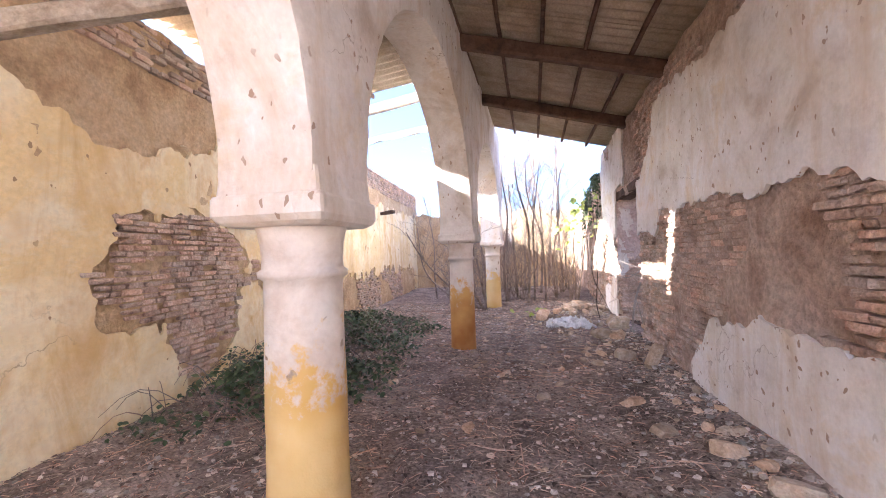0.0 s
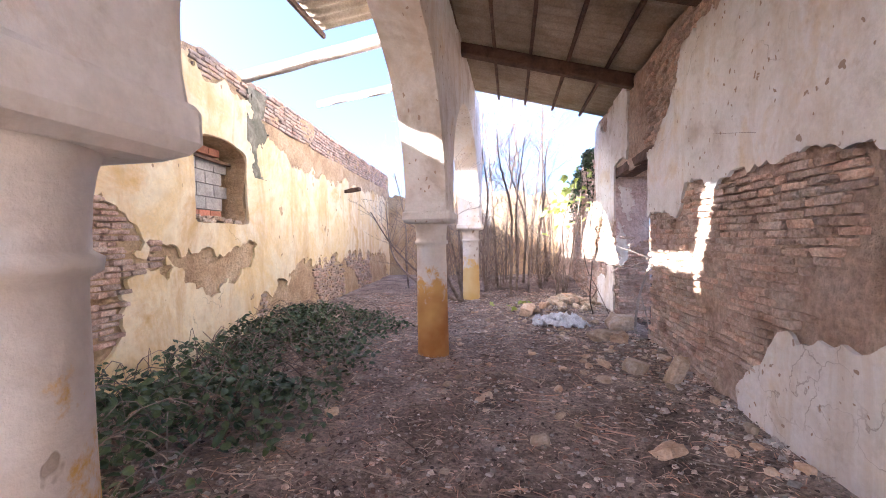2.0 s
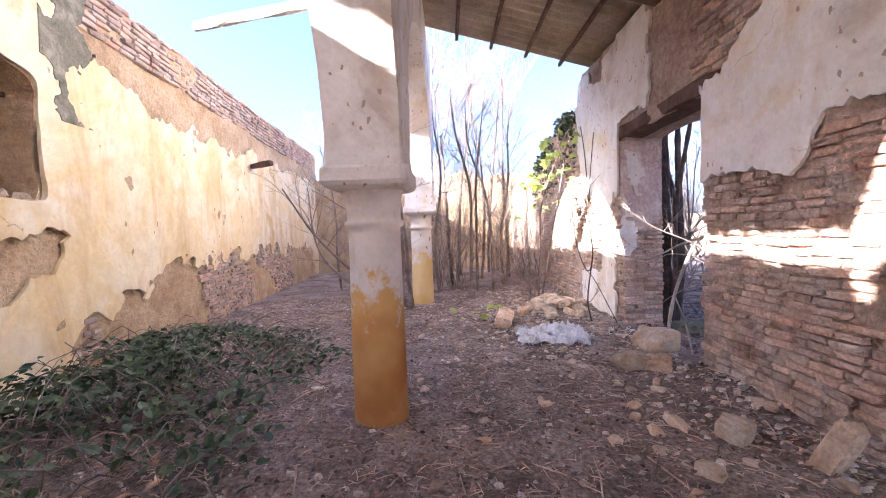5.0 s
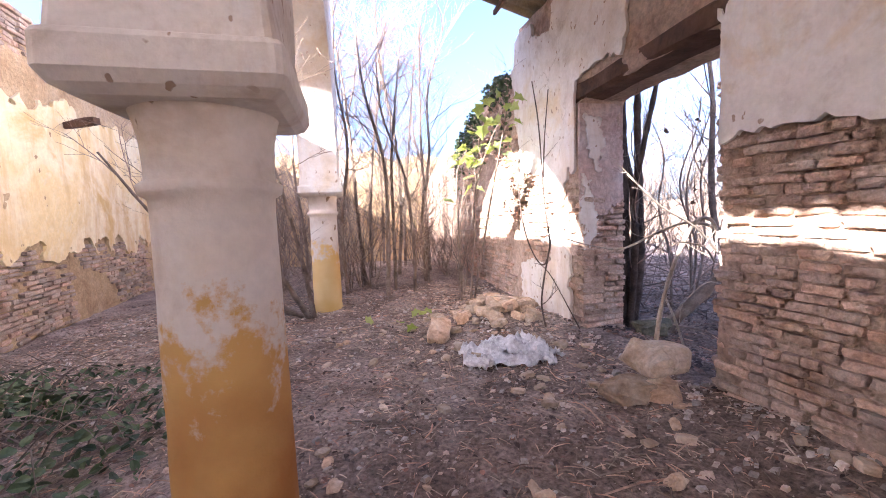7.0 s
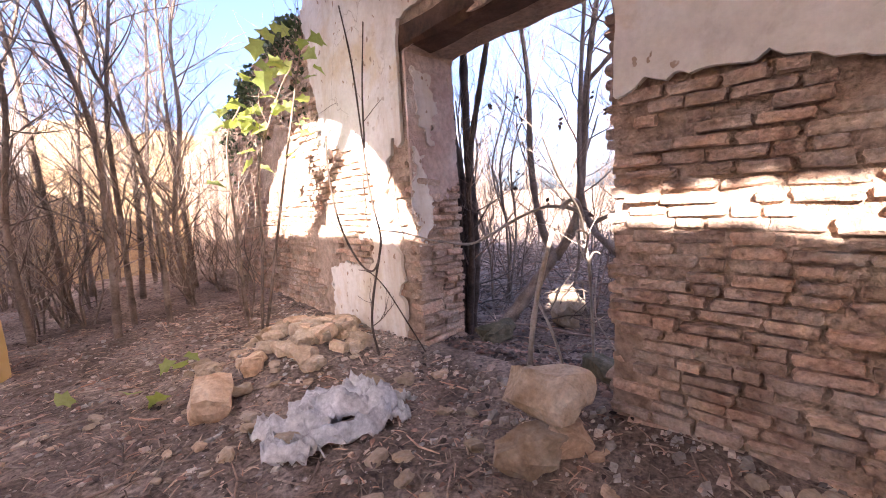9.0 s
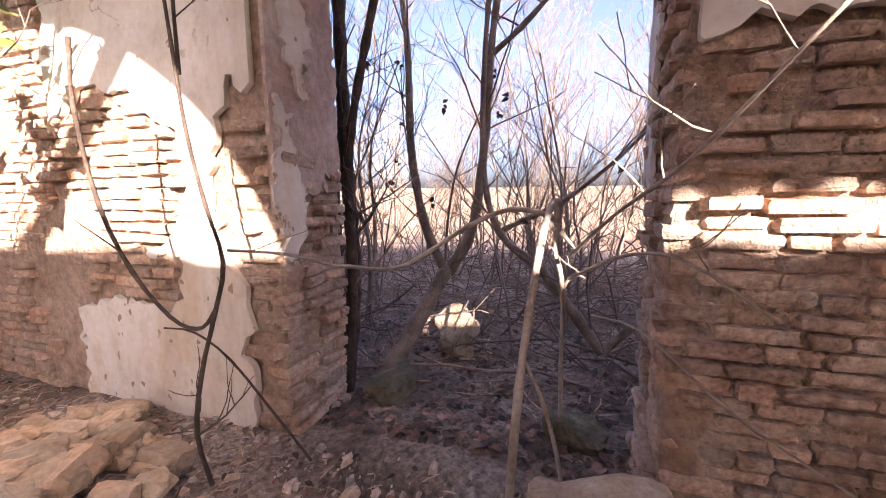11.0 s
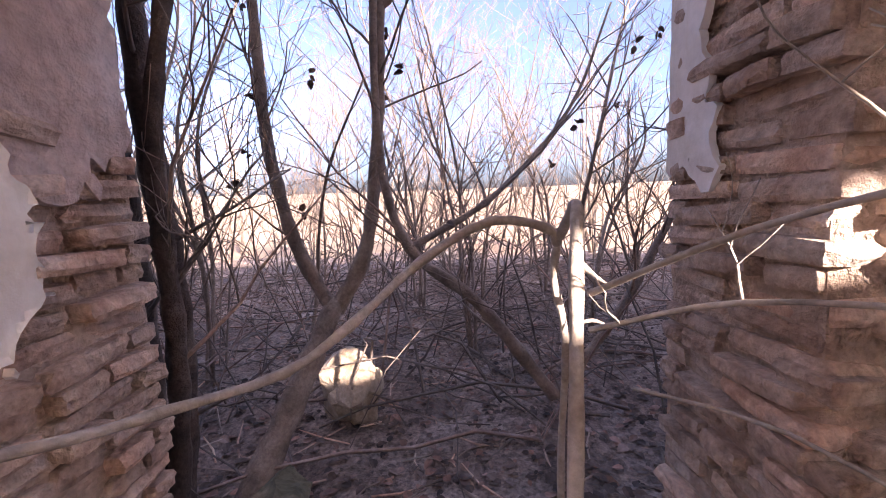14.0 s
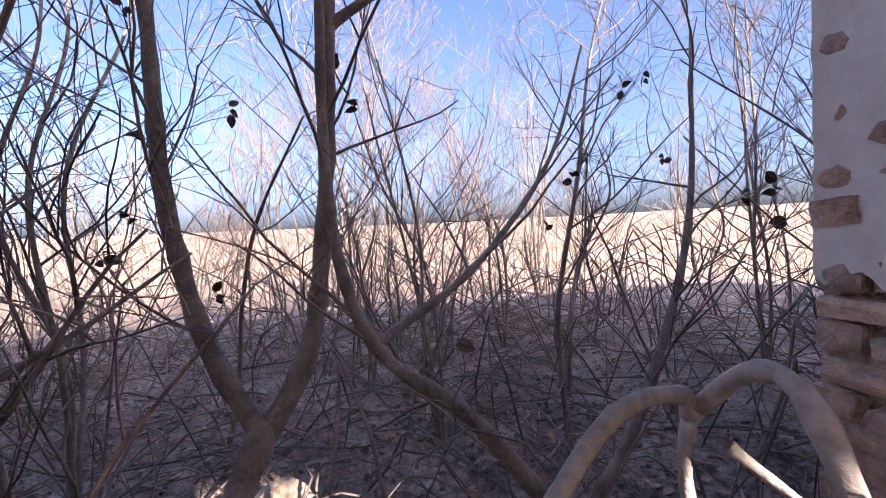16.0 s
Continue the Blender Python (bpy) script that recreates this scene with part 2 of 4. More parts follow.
def beam_mesh(name, a, b, w, h, material, parent=None, seed=0, wob=0.008, label=""):
    """A hewn beam from a to b with a slightly wavering section."""
    a, b = Vector(a), Vector(b)
    d = (b - a).normalized()
    side = d.cross(Vector((0, 0, 1)))
    side.normalize()
    up = side.cross(d)
    n = max(4, int((b - a).length / 0.15))
    verts, faces = [], []
    c = 0.15
    prof = [(-.5 + c, -.5), (.5 - c, -.5), (.5, -.5 + c), (.5, .5 - c), (.5 - c, .5), (-.5 + c, .5), (-.5, .5 - c), (-.5, -.5 + c)]
    for i in range(n + 1):
        p = a.lerp(b, i / n)
        for k, (x, z) in enumerate(prof):
            j = noise.noise_vector((i * 0.35 + seed * 9, k * 0.8, seed)) * wob
            verts.append(p + side * x * w + up * z * h + j)
    for i in range(n):
        for k in range(8):
            q, r = i * 8 + k, i * 8 + (k + 1) % 8
            faces.append((q, r, r + 8, q + 8))
    faces += [tuple(reversed(range(8))), tuple(n * 8 + k for k in range(8))]
    return mesh_ob(name, verts, faces, material, parent, label=label)

# ---- ground ----


def hill(x, y):
    r = math.hypot(x - 2, y - 8)
    h = 0.0
    if x > 2.2:
        h = -0.12 * min(1, (x - 2.2) / 0.6)
    if r > 25:
        h += (r - 25) * 0.02 * min(1, max(0, (x + 5) / 40)) + 0.3 * nz(x, y, 5, 0.02)
    return h


def ground_z(x, y):
    z = hill(x, y)
    if abs(x) < 14 and -8 < y < 26:
        z += 0.035 * fbm(x * 0.9, y * 0.9, 3.0) + 0.012 * nz(x, y, 2, 6)
        if -6 < x < 2.4:
            z += 0.1 * math.exp(-((x - 1.75) / 0.35) ** 2) * (0.6 + 0.5 * nz(y, 3, 1, 1.3))
        z += 0.3 * math.exp(-((x - 0.95) / 0.55) ** 2 - ((y - 9.35) / 0.6) ** 2)
        z += 0.25 * math.exp(-((x - 0.2) / 2.2) ** 2 - ((y - 14) / 2.2) ** 2)
    return z


def spaced(lo, hi, step, far):
    a = [lo + step * i for i in range(int((hi - lo) / step) + 1)]
    g, p, left, right = step, a[0], [], []
    while p > -far:
        g *= 1.35
        p -= g
        left.append(p)
    g, p = step, a[-1]
    while p < far:
        g *= 1.35
        p += g
        right.append(p)
    return left[::-1] + a + right


gx, gy = spaced(-6, 10, 0.11, 2500), spaced(-2, 19, 0.11, 2500)
gv = [(x, y, ground_z(x, y)) for x in gx for y in gy]
ny = len(gy)
gf = [(i * ny + j, (i + 1) * ny + j, (i + 1) * ny + j + 1, i * ny + j + 1) for i in range(len(gx) - 1) for j in range(ny - 1)]
ground = tagged(mesh_ob("ground", gv, gf, EARTH, smooth=True), "dark earth floor strewn with straw, leaves and rubble", "ground", kind="structure")
ground.data.materials.append(FIELD)
for p in ground.data.polygons:
    c = p.center
    if c.x > 11 + 0.8 * nz(c.x, c.y, 0, 0.5) or c.x < -12 or c.y > 30 or c.y < -1.6 + 0.5 * nz(c.x, c.y, 0, 0.6):
        p.material_index = 1

# ---- right wall with the doorway ----
XR = 1.717
DOOR0, DOOR1, DOORH = 7.06, 8.72, 2.5
RW = plane_frame((XR, 0, 0), (0, 1, 0), (-1, 0, 0))
TOP_R = [(-5, 3.88), (4, 3.88), (9.5, 3.88), (10.25, 3.9), (10.32, 3.4), (11.2, 3.5), (12.4, 3.25), (13.5, 2.9), (18, 2.6)]


def rw_core(u, v):
    r = 0.05 * nz(u, v, 1, 5)
    top = line_at(TOP_R, u) - v + (0.12 * nz(u, 0, 4, 3) if u > 10.3 else 0)
    door = -min(u - DOOR0, DOOR1 - u, DOORH + 0.02 - v) + r * 0.5
    return min(top, door)


def rag(u, v, a=0.12):
    return a * fbm(u * 2.2, v * 2.2, 7.7) + a * 0.35 * nz(u, v, 3, 14)


UP_LINE = [(-5, 1.8), (2.4, 1.86), (3.0, 1.92), (4.0, 1.95), (5.9, 1.98), (6.1, 1.7), (6.3, 1.75), (7.08, 1.8), (7.1, 2.3)]


def rw_plaster(u, v):
    r = rag(u, v)
    if u < DOOR0 + 0.02:
        upper = min(v - line_at(UP_LINE, u), 3.42 + 0.1 * nz(u, 1, 0, 2) - v if u < 5.3 else 3.5 - v)
        lower = min(line_at([(-5, 0.95), (2.5, 0.95), (4.4, 0.8), (4.7, 0.45), (5.0, 0.1)], u) - v, 4.9 - u)
        chunk = max(upper, lower)
        bare = inside([(5.9, 4.0), (7.3, 4.0), (7.3, 2.72), (6.8, 2.62), (6.35, 3.0), (6.05, 3.1)], u, v)
        chunk = min(chunk, -bare)
    elif u < DOOR1 + 0.02:
        chunk = min(v - 2.72, u - 8.0)
    else:
        notch = inside([(8.6, 1.62), (8.95, 1.55), (9.1, 1.35), (9.05, 1.2), (8.6, 1.1)], u, v)
        foot = inside([(8.6, 1.0), (8.82, 0.95), (8.92, 0.5), (8.8, -0.1), (8.5, -0.1)], u, v)
        chunk = min(3.8 - v, 10.27 - u + 0.5 * max(0, v - 3), -notch, -foot)
        hole = inside([(9.3, 3.5), (9.75, 3.55), (9.7, 3.9), (9.25, 3.9)], u, v)
        low = inside([(9.3, 0.95), (10.4, 1.05), (10.4, 0.7), (9.4, 0.65)], u, v)
        fallen = inside([(9.86, 1.86), (9.52, 1.74), (9.32, 1.58), (9.27, 1.34), (9.39, 1.09), (9.6, 0.9), (9.7, 0.73), (10.02, 0.71), (10.43, 0.74), (10.56, 1.31), (10.19, 1.76)], u, v)
        step = inside([(8.95, 1.65), (8.77, 1.79), (8.53, 1.8), (8.52, 1.5), (8.72, 1.48), (8.99, 1.55)], u, v)
        gap = inside([(8.95, 1.08), (8.67, 1.11), (8.55, 0.95), (8.71, 0.92), (8.94, 0.93)], u, v)
        chunk = min(chunk, -hole, -low, -fallen, -step, -gap)
    return min(chunk + r, rw_core(u, v) - 0.02)


wall_right = slab("wall_right", RW, -5, 18, -0.15, 3.95, 0.1, rw_core, 0.52, wall_front(2, 0.035), ADOBE)
tagged(wall_right, "thick ruined wall of adobe and thin bricks with a doorway", "wall", kind="structure")
plaster_r = slab("plaster", RW, -5, 10.4, -0.05, 3.85, 0.045, rw_plaster, -0.015, lambda u, v: 0.045 + 0.014 * fbm(u * 1.1, v * 1.1, 9) + 0.004 * nz(u, v, 0, 9), WHITE_PLASTER, wall_right, back=False)
plaster_r["label"] = "flaking whitewashed plaster"

# ---- left wall with the blocked window ----
LA, LB = Vector((-3.6, 0, 0)), Vector((-5.31, 18, 0))
LD = (LB - LA).normalized()
LW = plane_frame(LA, LD, (LD.y, -LD.x, 0))
WIN = (5.85, 7.02, 1.78, 2.85)


def lw_core(u, v):
    top = 4.02 + 0.012 * u + 0.05 * nz(u, 0, 2, 4) - 0.15 * max(0, nz(u, 2, 2, 1.1)) - v
    top -= 0.42 * math.exp(-((u - 2.32) / 0.07) ** 4) + 0.3 * math.exp(-((u - 2.06) / 0.06) ** 4)
    arch = WIN[3] + 0.12 * (1 - ((u - 6.43) / 0.6) ** 2)
    win = -min(u - WIN[0], WIN[1] - u, v - WIN[2], arch - v) + 0.02 * nz(u, v, 8, 6)
    return min(top, win)


def lw_plaster(u, v):
    r = rag(u, v, 0.2)
    top = line_at([(-5, 3.2), (1.9, 3.1), (2.3, 2.95), (2.7, 2.7), (3.9, 2.78), (4.4, 3.0), (4.5, 3.6), (5.2, 3.7), (5.6, 3.75), (7.4, 3.75), (7.6, 3.3), (8.2, 3.05), (10, 3.05), (13, 3.1), (18, 3.2)], u) - v
    hole1 = inside([(3.1, 2.0), (3.6, 2.15), (4.4, 2.0), (5.0, 1.5), (4.7, 0.95), (4.6, 0.2), (3.9, 0.1), (3.5, 0.75), (2.9, 0.85), (2.8, 1.3)], u, v)
    hole2 = inside([(4.75, 1.15), (5.3, 1.2), (6.0, 0.75), (6.6, 0.95), (7.2, 1.45), (7.0, 1.5), (6.0, 1.35), (5.2, 1.55)], u, v)
    hole3 = inside([(7.2, 0.45), (9, 1.0), (12, 1.1), (17, 0.9), (17, -0.2), (7.2, -0.2)], u, v)
    hole4 = inside([(5.0, 3.5), (5.6, 3.45), (5.55, 2.95), (5.0, 3.0)], u, v)
    return min(top + r, -hole1 + r, -hole2 + r, -hole3 + r * 1.6, -hole4 + r, lw_core(u, v) - 0.015)


wall_left = slab("wall_left", LW, -5, 18, -0.2, 4.4, 0.08, lw_core, 0.5, wall_front(5, 0.045), ADOBE_OCHRE)
tagged(wall_left, "long roofless ochre wall with peeling plaster and a blocked window", "wall", kind="structure")
plaster_l = slab("plaster", LW, -5, 18, -0.1, 3.9, 0.06, lw_plaster, -0.01, lambda u, v: 0.042 + 0.016 * fbm(u * 0.9, v * 0.9, 4) + 0.004 * nz(u, v, 0, 8), OCHRE_PLASTER, wall_left, back=False)
moss = slab("moss_stain", LW, 7.1, 7.75, 2.55, 4.0, 0.03, lambda u, v: min(0.16 + 0.05 * v - abs(u - 7.35 - 0.1 * nz(v, 0, 0, 1.5)) + rag(u * 1.5, v, 0.25) - 0.1, lw_core(u, v) - 0.02), 0.0, lambda u, v: 0.05 + 0.016 * fbm(u * 0.9, v * 0.9, 4) + 0.004 * nz(u, v, 0, 8), mat("dark_moss", [(0.12, 0.11, 0.07), (0.22, 0.2, 0.14), (0.4, 0.36, 0.27)], 4, bump=0.5), wall_left, back=False)
moss["label"] = "dark mossy run-off stain below the rafter end"
plaster_l["label"] = "peeling ochre and white limewash plaster"

# ---- end walls ----
YE = 17.6
EW = plane_frame((-6, YE, 0), (1, 0, 0), (0, -1, 0))


def ew_core(u, v):
    return 3.3 + 0.25 * fbm(u * 0.9, 0, 3) + 0.1 * nz(u, 0, 3, 5) - v


wall_end = tagged(slab("wall_end", EW, 0, 8.6, -0.2, 4.2, 0.12, ew_core, 0.5, wall_front(8, 0.06), ADOBE_OCHRE), "broken end wall behind the thicket", "wall", kind="structure")

# ---- arcade ----
XA, TA = -1.21, 0.255
COLS = [-2.55, 1.92, 6.38, 10.95, 15.5]
SPRING, TOP_A = 1.95, 4.76
SKEW = 0.0125                 # the arcade runs slightly towards the right wall


def arcade_x(y):
    return XA + SKEW * (y - 1.9)


AW = plane_frame((arcade_x(0) + TA, 0, 0), (SKEW, 1, 0), (1, -SKEW, 0))


def arcade_field(u, v):
    y = u
    f = TOP_A - v
    if y > 11.3:
        f = min(f, 3.9 - 0.25 * (y - 11.3) - v + 0.15 * nz(y, 0, 0, 3))
    for a, b in zip(COLS, COLS[1:]):
        c, h = (a + b) / 2, (b - a) / 2 - 0.3
        dy = abs(y - c)
        d = h - dy if v < SPRING else h * (1 - math.hypot(dy / h, (v - SPRING) / 1.9))
        if dy < (b - a) / 2:
            f = min(f, -d + 0.012 * nz(y, v, 0, 5))
    return f


wall_arcade = slab("wall_arcade", AW, -4.4, 15.4, SPRING - 0.02, TOP_A, 0.07, arcade_field, 2 * TA, wall_front(3, 0.012), WHITE_PLASTER)
tagged(wall_arcade, "whitewashed arcade wall of round arches on columns", "arcade", kind="structure")


def dado_paint(name, deep, light):
    """Limewash above a worn coloured dado."""
    m = mat(name, [(0.6, 0.5, 0.42), (0.74, 0.68, 0.62), (0.78, 0.73, 0.68)], 2.5, bump=0.3, fine=24, tones=(0.93, 1.05), spots=(6, 0.14, (0.3, 0.22, 0.15)))
    n, l = m.node_tree.nodes, m.node_tree.links
    b = n["Principled BSDF"]
    old = b.inputs["Base Color"].links[0].from_socket
    geo = n.new("ShaderNodeNewGeometry")
    sep = n.new("ShaderNodeSeparateXYZ")
    l.new(geo.outputs["Position"], sep.inputs[0])
    t = n.new("ShaderNodeTexNoise")
    t.inputs["Scale"].default_value = 6.5
    t.inputs["Detail"].default_value = 7
    t.inputs["Roughness"].default_value = 0.7
    l.new(geo.outputs["Position"], t.inputs["Vector"])
    a = n.new("ShaderNodeMath")
    a.operation = "MULTIPLY_ADD"
    a.inputs[1].default_value = -1.7
    l.new(t.outputs[0], a.inputs[0])
    l.new(sep.outputs[2], a.inputs[2])
    r = n.new("ShaderNodeMapRange")
    l.new(a.outputs[0], r.inputs[0])
    for i, q in enumerate((0.0, 0.18, 1.0, 0.0), 1):
        r.inputs[i].default_value = q
    och = n.new("ShaderNodeValToRGB")
    t2 = n.new("ShaderNodeTexNoise")
    t2.inputs["Scale"].default_value = 1.7
    t2.inputs["Detail"].default_value = 8
    l.new(geo.outputs["Position"], t2.inputs["Vector"])
    l.new(t2.outputs[0], och.inputs[0])
    e = och.color_ramp.elements
    e[0].position, e[0].color = 0.35, (*deep, 1)
    e[1].position, e[1].color = 0.65, (*light, 1)
    x = n.new("ShaderNodeMix")
    x.data_type = "RGBA"
    l.new(r.outputs[0], x.inputs[0])
    l.new(old, x.inputs[6])
    l.new(och.outputs[0], x.inputs[7])
    l.new(x.outputs[2], b.inputs["Base Color"])
    return m


YELLOW_DADO = dado_paint("limewash_over_yellow", (0.66, 0.42, 0.13), (0.78, 0.6, 0.3))
ORANGE_DADO = dado_paint("limewash_over_orange", (0.4, 0.16, 0.04), (0.66, 0.4, 0.14))


def column(y, seed, slim, paint):
    """Round whitewashed column with an ochre dado, ring, flaring neck and a square impost block."""
    base = tagged(new("column"), "whitewashed round column with a worn ochre dado", "column", "columns of the arcade")
    base.location = (arcade_x(y), y, 0)
    prof = [(-0.2, 0.225), (0.0, 0.223), (0.4, 0.218), (0.9, 0.212), (1.38, 0.205), (1.42, 0.207), (1.435, 0.232), (1.465, 0.236), (1.48, 0.213), (1.52, 0.212), (1.6, 0.217), (1.66, 0.228), (1.7, 0.242), (1.73, 0.246)]
    fine = []
    for (a, r), (b, s) in zip(prof, prof[1:]):
        k = max(1, int((b - a) / 0.05))
        fine += [(a + (b - a) * i / k, r + (s - r) * i / k) for i in range(k)]
    fine.append(prof[-1])
    seg = 40
    verts, faces = [], []
    for z, r in fine:
        for k in range(seg):
            t = 2 * math.pi * k / seg
            q = r * slim * (1 + 0.02 * fbm(math.cos(t) + seed, math.sin(t), z * 1.5))
            if z < 0.85:
                q -= 0.012 * max(0, fbm(math.cos(t) * 2 + seed, math.sin(t) * 2, z * 2.5))
            verts.append((q * math.cos(t), q * math.sin(t), z))
    for i in range(len(fine) - 1):
        for k in range(seg):
            a, b = i * seg + k, i * seg + (k + 1) % seg
            faces.append((a, b, b + seg, a + seg))
    mesh_ob("shaft", verts, faces, paint, base, True)
    bm = bmesh.new()
    rings = [(1.69, 0.25, 0.26), (1.71, 0.285, 0.3), (1.74, 0.3, 0.325), (1.82, 0.298, 0.325), (1.835, 0.29, 0.318), (1.84, 0.274, 0.31), (1.9, 0.268, 0.305), (SPRING + 0.01, 0.262, 0.303)]
    prev = None
    for z, hx, hy in rings:
        ring = []
        for sx, sy in ((-1, -1), (1, -1), (1, 1), (-1, 1)):
            for k in range(3):
                t = math.atan2(sy, sx) + (k - 1) * math.pi / 4
                c = 0.025
                ring.append(bm.verts.new((sx * (hx - c) + c * math.cos(t), sy * (hy - c) + c * math.sin(t), z + 0.004 * nz(sx + seed, sy, z))))
        if prev:
            for k in range(12):
                bm.faces.new((prev[k], prev[(k + 1) % 12], ring[(k + 1) % 12], ring[k]))
        else:
            bm.faces.new(ring[::-1])
        prev = ring
    bm.faces.new(prev)
    part("impost", bm, WHITE_PLASTER, base, "moulded plaster impost block")
    return base


for i, y in enumerate(COLS[:4]):
    column(y, i * 3.7, 0.98 if i < 2 else 0.92, ORANGE_DADO if i == 2 else YELLOW_DADO)

# ---- roof over the walked aisle ----
ROOF_L, ROOF_R = 4.78, 3.95      # underside heights at the arcade and at the right wall
RX0, RX1 = XA - 0.1, XR + 0.55
ROOF_END = 10.0


def roof_z(x):
    return ROOF_L + (ROOF_R - ROOF_L) * (x - XA) / (XR - XA)


def corrugated(name, x0, x1, y0, y1, zf, material, skew=0.0, thick=0.007):
    verts, faces = [], []
    wave = 0.177
    ys = [y0 + (y1 - y0) * i / max(1, int((y1 - y0) / (wave / 8))) for i in range(max(1, int((y1 - y0) / (wave / 8))) + 1)]
    xs = [x0 + (x1 - x0) * i / 6 for i in range(7)]
    for y in ys:
        for x in xs:
            verts.append((x, y + skew * (x + 4.3), zf(x) + 0.026 * math.cos(2 * math.pi * y / wave)))
    n = len(verts)
    verts += [(x, y, z + thick) for x, y, z in verts]
    w = 7
    for i in range(len(ys) - 1):
        for j in range(6):
            a = i * w + j
            faces.append((a, a + w, a + w + 1, a + 1))
            faces.append((n + a, n + a + 1, n + a + w + 1, n + a + w))
    rim = [i for i in range(w)] + [i * w + w - 1 for i in range(1, len(ys))] + [(len(ys) - 1) * w + j for j in range(w - 2, -1, -1)] + [i * w for i in range(len(ys) - 2, 0, -1)]
    for a, b in zip(rim, rim[1:] + rim[:1]):
        faces.append((a, b, n + b, n + a))
    return mesh_ob(name, verts, faces, material, smooth=True)


k = 0
y = -1.0
while y < ROOF_END - 0.1:
    s = corrugated("roof_sheet", RX0, RX1, y, min(y + 1.06, ROOF_END + 0.02), lambda x, k=k: roof_z(x) + 0.035 + 0.008 * (k % 2), SHEET)
    tagged(s, "weathered corrugated fibre-cement roof sheet on timber battens", "roof sheet", "roof sheets", "structure")
    y += 1.0
    k += 1
for i in range(5):
    y = 7.8 - i * 2.2
    b = beam_mesh("rafter", (XA - 0.15, y, roof_z(XA - 0.15) - 0.13), (XR + 0.3, y, roof_z(XR + 0.3) - 0.13), 0.15, 0.2, TIMBER, seed=i)
    tagged(b, "dark weathered timber rafter under the corrugated roof", "rafter", "rafters of the aisle")
for i in range(6):
    x = XA + 0.3 + i * 0.56
    b = beam_mesh("batten", (x, -1.1, roof_z(x) - 0.015), (x, ROOF_END + 0.12, roof_z(x) - 0.015), 0.05, 0.06, TIMBER, seed=20 + i)
    tagged(b, "thin dark timber roof batten", "batten", "roof battens")

# ---- remains of the roof over the other aisle ----


def left_roof_z(x):
    return 4.6 + 0.12 * (x - XA)


k = 0
for y0, y1, x0, skew in [(-2.6, -1.6, -4.4, 0), (-1.64, -0.65, -4.5, 0), (-0.7, 0.32, -4.5, 0), (0.3, 1.2, -4.6, 0), (1.18, 1.96, -4.5, 0), (1.5, 1.98, -4.5, 0.36), (1.9, 2.4, -3.05, 0.36), (2.2, 2.8, -4.05, 0.36), (2.74, 3.2, -4.05, 0), (3.18, 4.2, -4.1, 0), (4.18, 4.75, -4.12, 0), (4.72, 5.66, -2.7, 0), (5.64, 6.62, -2.72, 0)]:
    s = corrugated("roof_sheet", x0, XA - 0.1, y0, y1, lambda x, k=k: left_roof_z(x) + 0.04 + 0.008 * (k % 2), SHEET, skew)
    tagged(s, "broken corrugated fibre-cement sheet left of a fallen roof", "roof sheet", "roof sheets", "structure")
    k += 1
for i, y in enumerate((-0.5, 1.7, 4.6, 6.95)):
    xl = -3.62 - 0.095 * y - 0.35
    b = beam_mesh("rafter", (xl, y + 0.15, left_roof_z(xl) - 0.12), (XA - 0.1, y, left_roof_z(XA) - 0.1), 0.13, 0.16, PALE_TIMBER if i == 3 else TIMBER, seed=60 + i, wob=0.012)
    tagged(b, "pale rafter spanning the roofless aisle" if i == 3 else "dark timber rafter of the broken roof", "rafter", "rafters of the open aisle")
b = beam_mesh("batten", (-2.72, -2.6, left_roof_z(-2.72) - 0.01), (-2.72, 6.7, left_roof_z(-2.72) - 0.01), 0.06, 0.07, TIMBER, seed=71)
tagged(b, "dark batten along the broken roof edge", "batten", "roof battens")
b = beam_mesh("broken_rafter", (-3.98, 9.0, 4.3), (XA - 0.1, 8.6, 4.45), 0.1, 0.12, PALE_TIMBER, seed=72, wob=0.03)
tagged(b, "splintered pale rafter stub jutting from the arcade", "rafter")
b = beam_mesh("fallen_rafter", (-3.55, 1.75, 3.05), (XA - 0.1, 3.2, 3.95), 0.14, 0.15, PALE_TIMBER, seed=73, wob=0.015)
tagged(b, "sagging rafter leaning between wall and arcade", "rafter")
b = beam_mesh("wall_beam", (-5.0, 12.0, 2.86), (-4.15, 11.6, 2.88), 0.09, 0.1, TIMBER, seed=74, wob=0.02)
tagged(b, "short dark beam end jutting from the ochre wall", "beam")

# lintel of the doorway
lintel = beam_mesh("lintel", (XR + 0.13, DOOR0 - 0.25, DOORH + 0.1), (XR + 0.13, DOOR1 + 0.12, DOORH + 0.1), 0.3, 0.19, TIMBER, seed=40, wob=0.03)
tagged(lintel, "rotten dark timber lintel over the doorway", "lintel")

# ---- blocked window ----
GREY_BLOCK = mat("concrete_block", [(0.3, 0.28, 0.26), (0.42, 0.4, 0.37), (0.5, 0.48, 0.44)], 6, bump=0.4, rand=0.12)
RED_BRICK = mat("hollow_red_brick", [(0.4, 0.15, 0.09), (0.5, 0.22, 0.14), (0.56, 0.3, 0.2)], 6, bump=0.4, rand=0.15)
window_fill = tagged(new("window_1"), "deep window niche blocked with concrete blocks and bricks", "window", kind="structure")
window_fill.matrix_world = LW @ Matrix.Translation((0, 0, -0.34))
bm = box_bm(WIN[0] - 0.05, WIN[1] + 0.05, WIN[2] - 0.1, WIN[3] + 0.2, -0.16, -0.06)
part("backing", bm, ADOBE_OCHRE, window_fill)
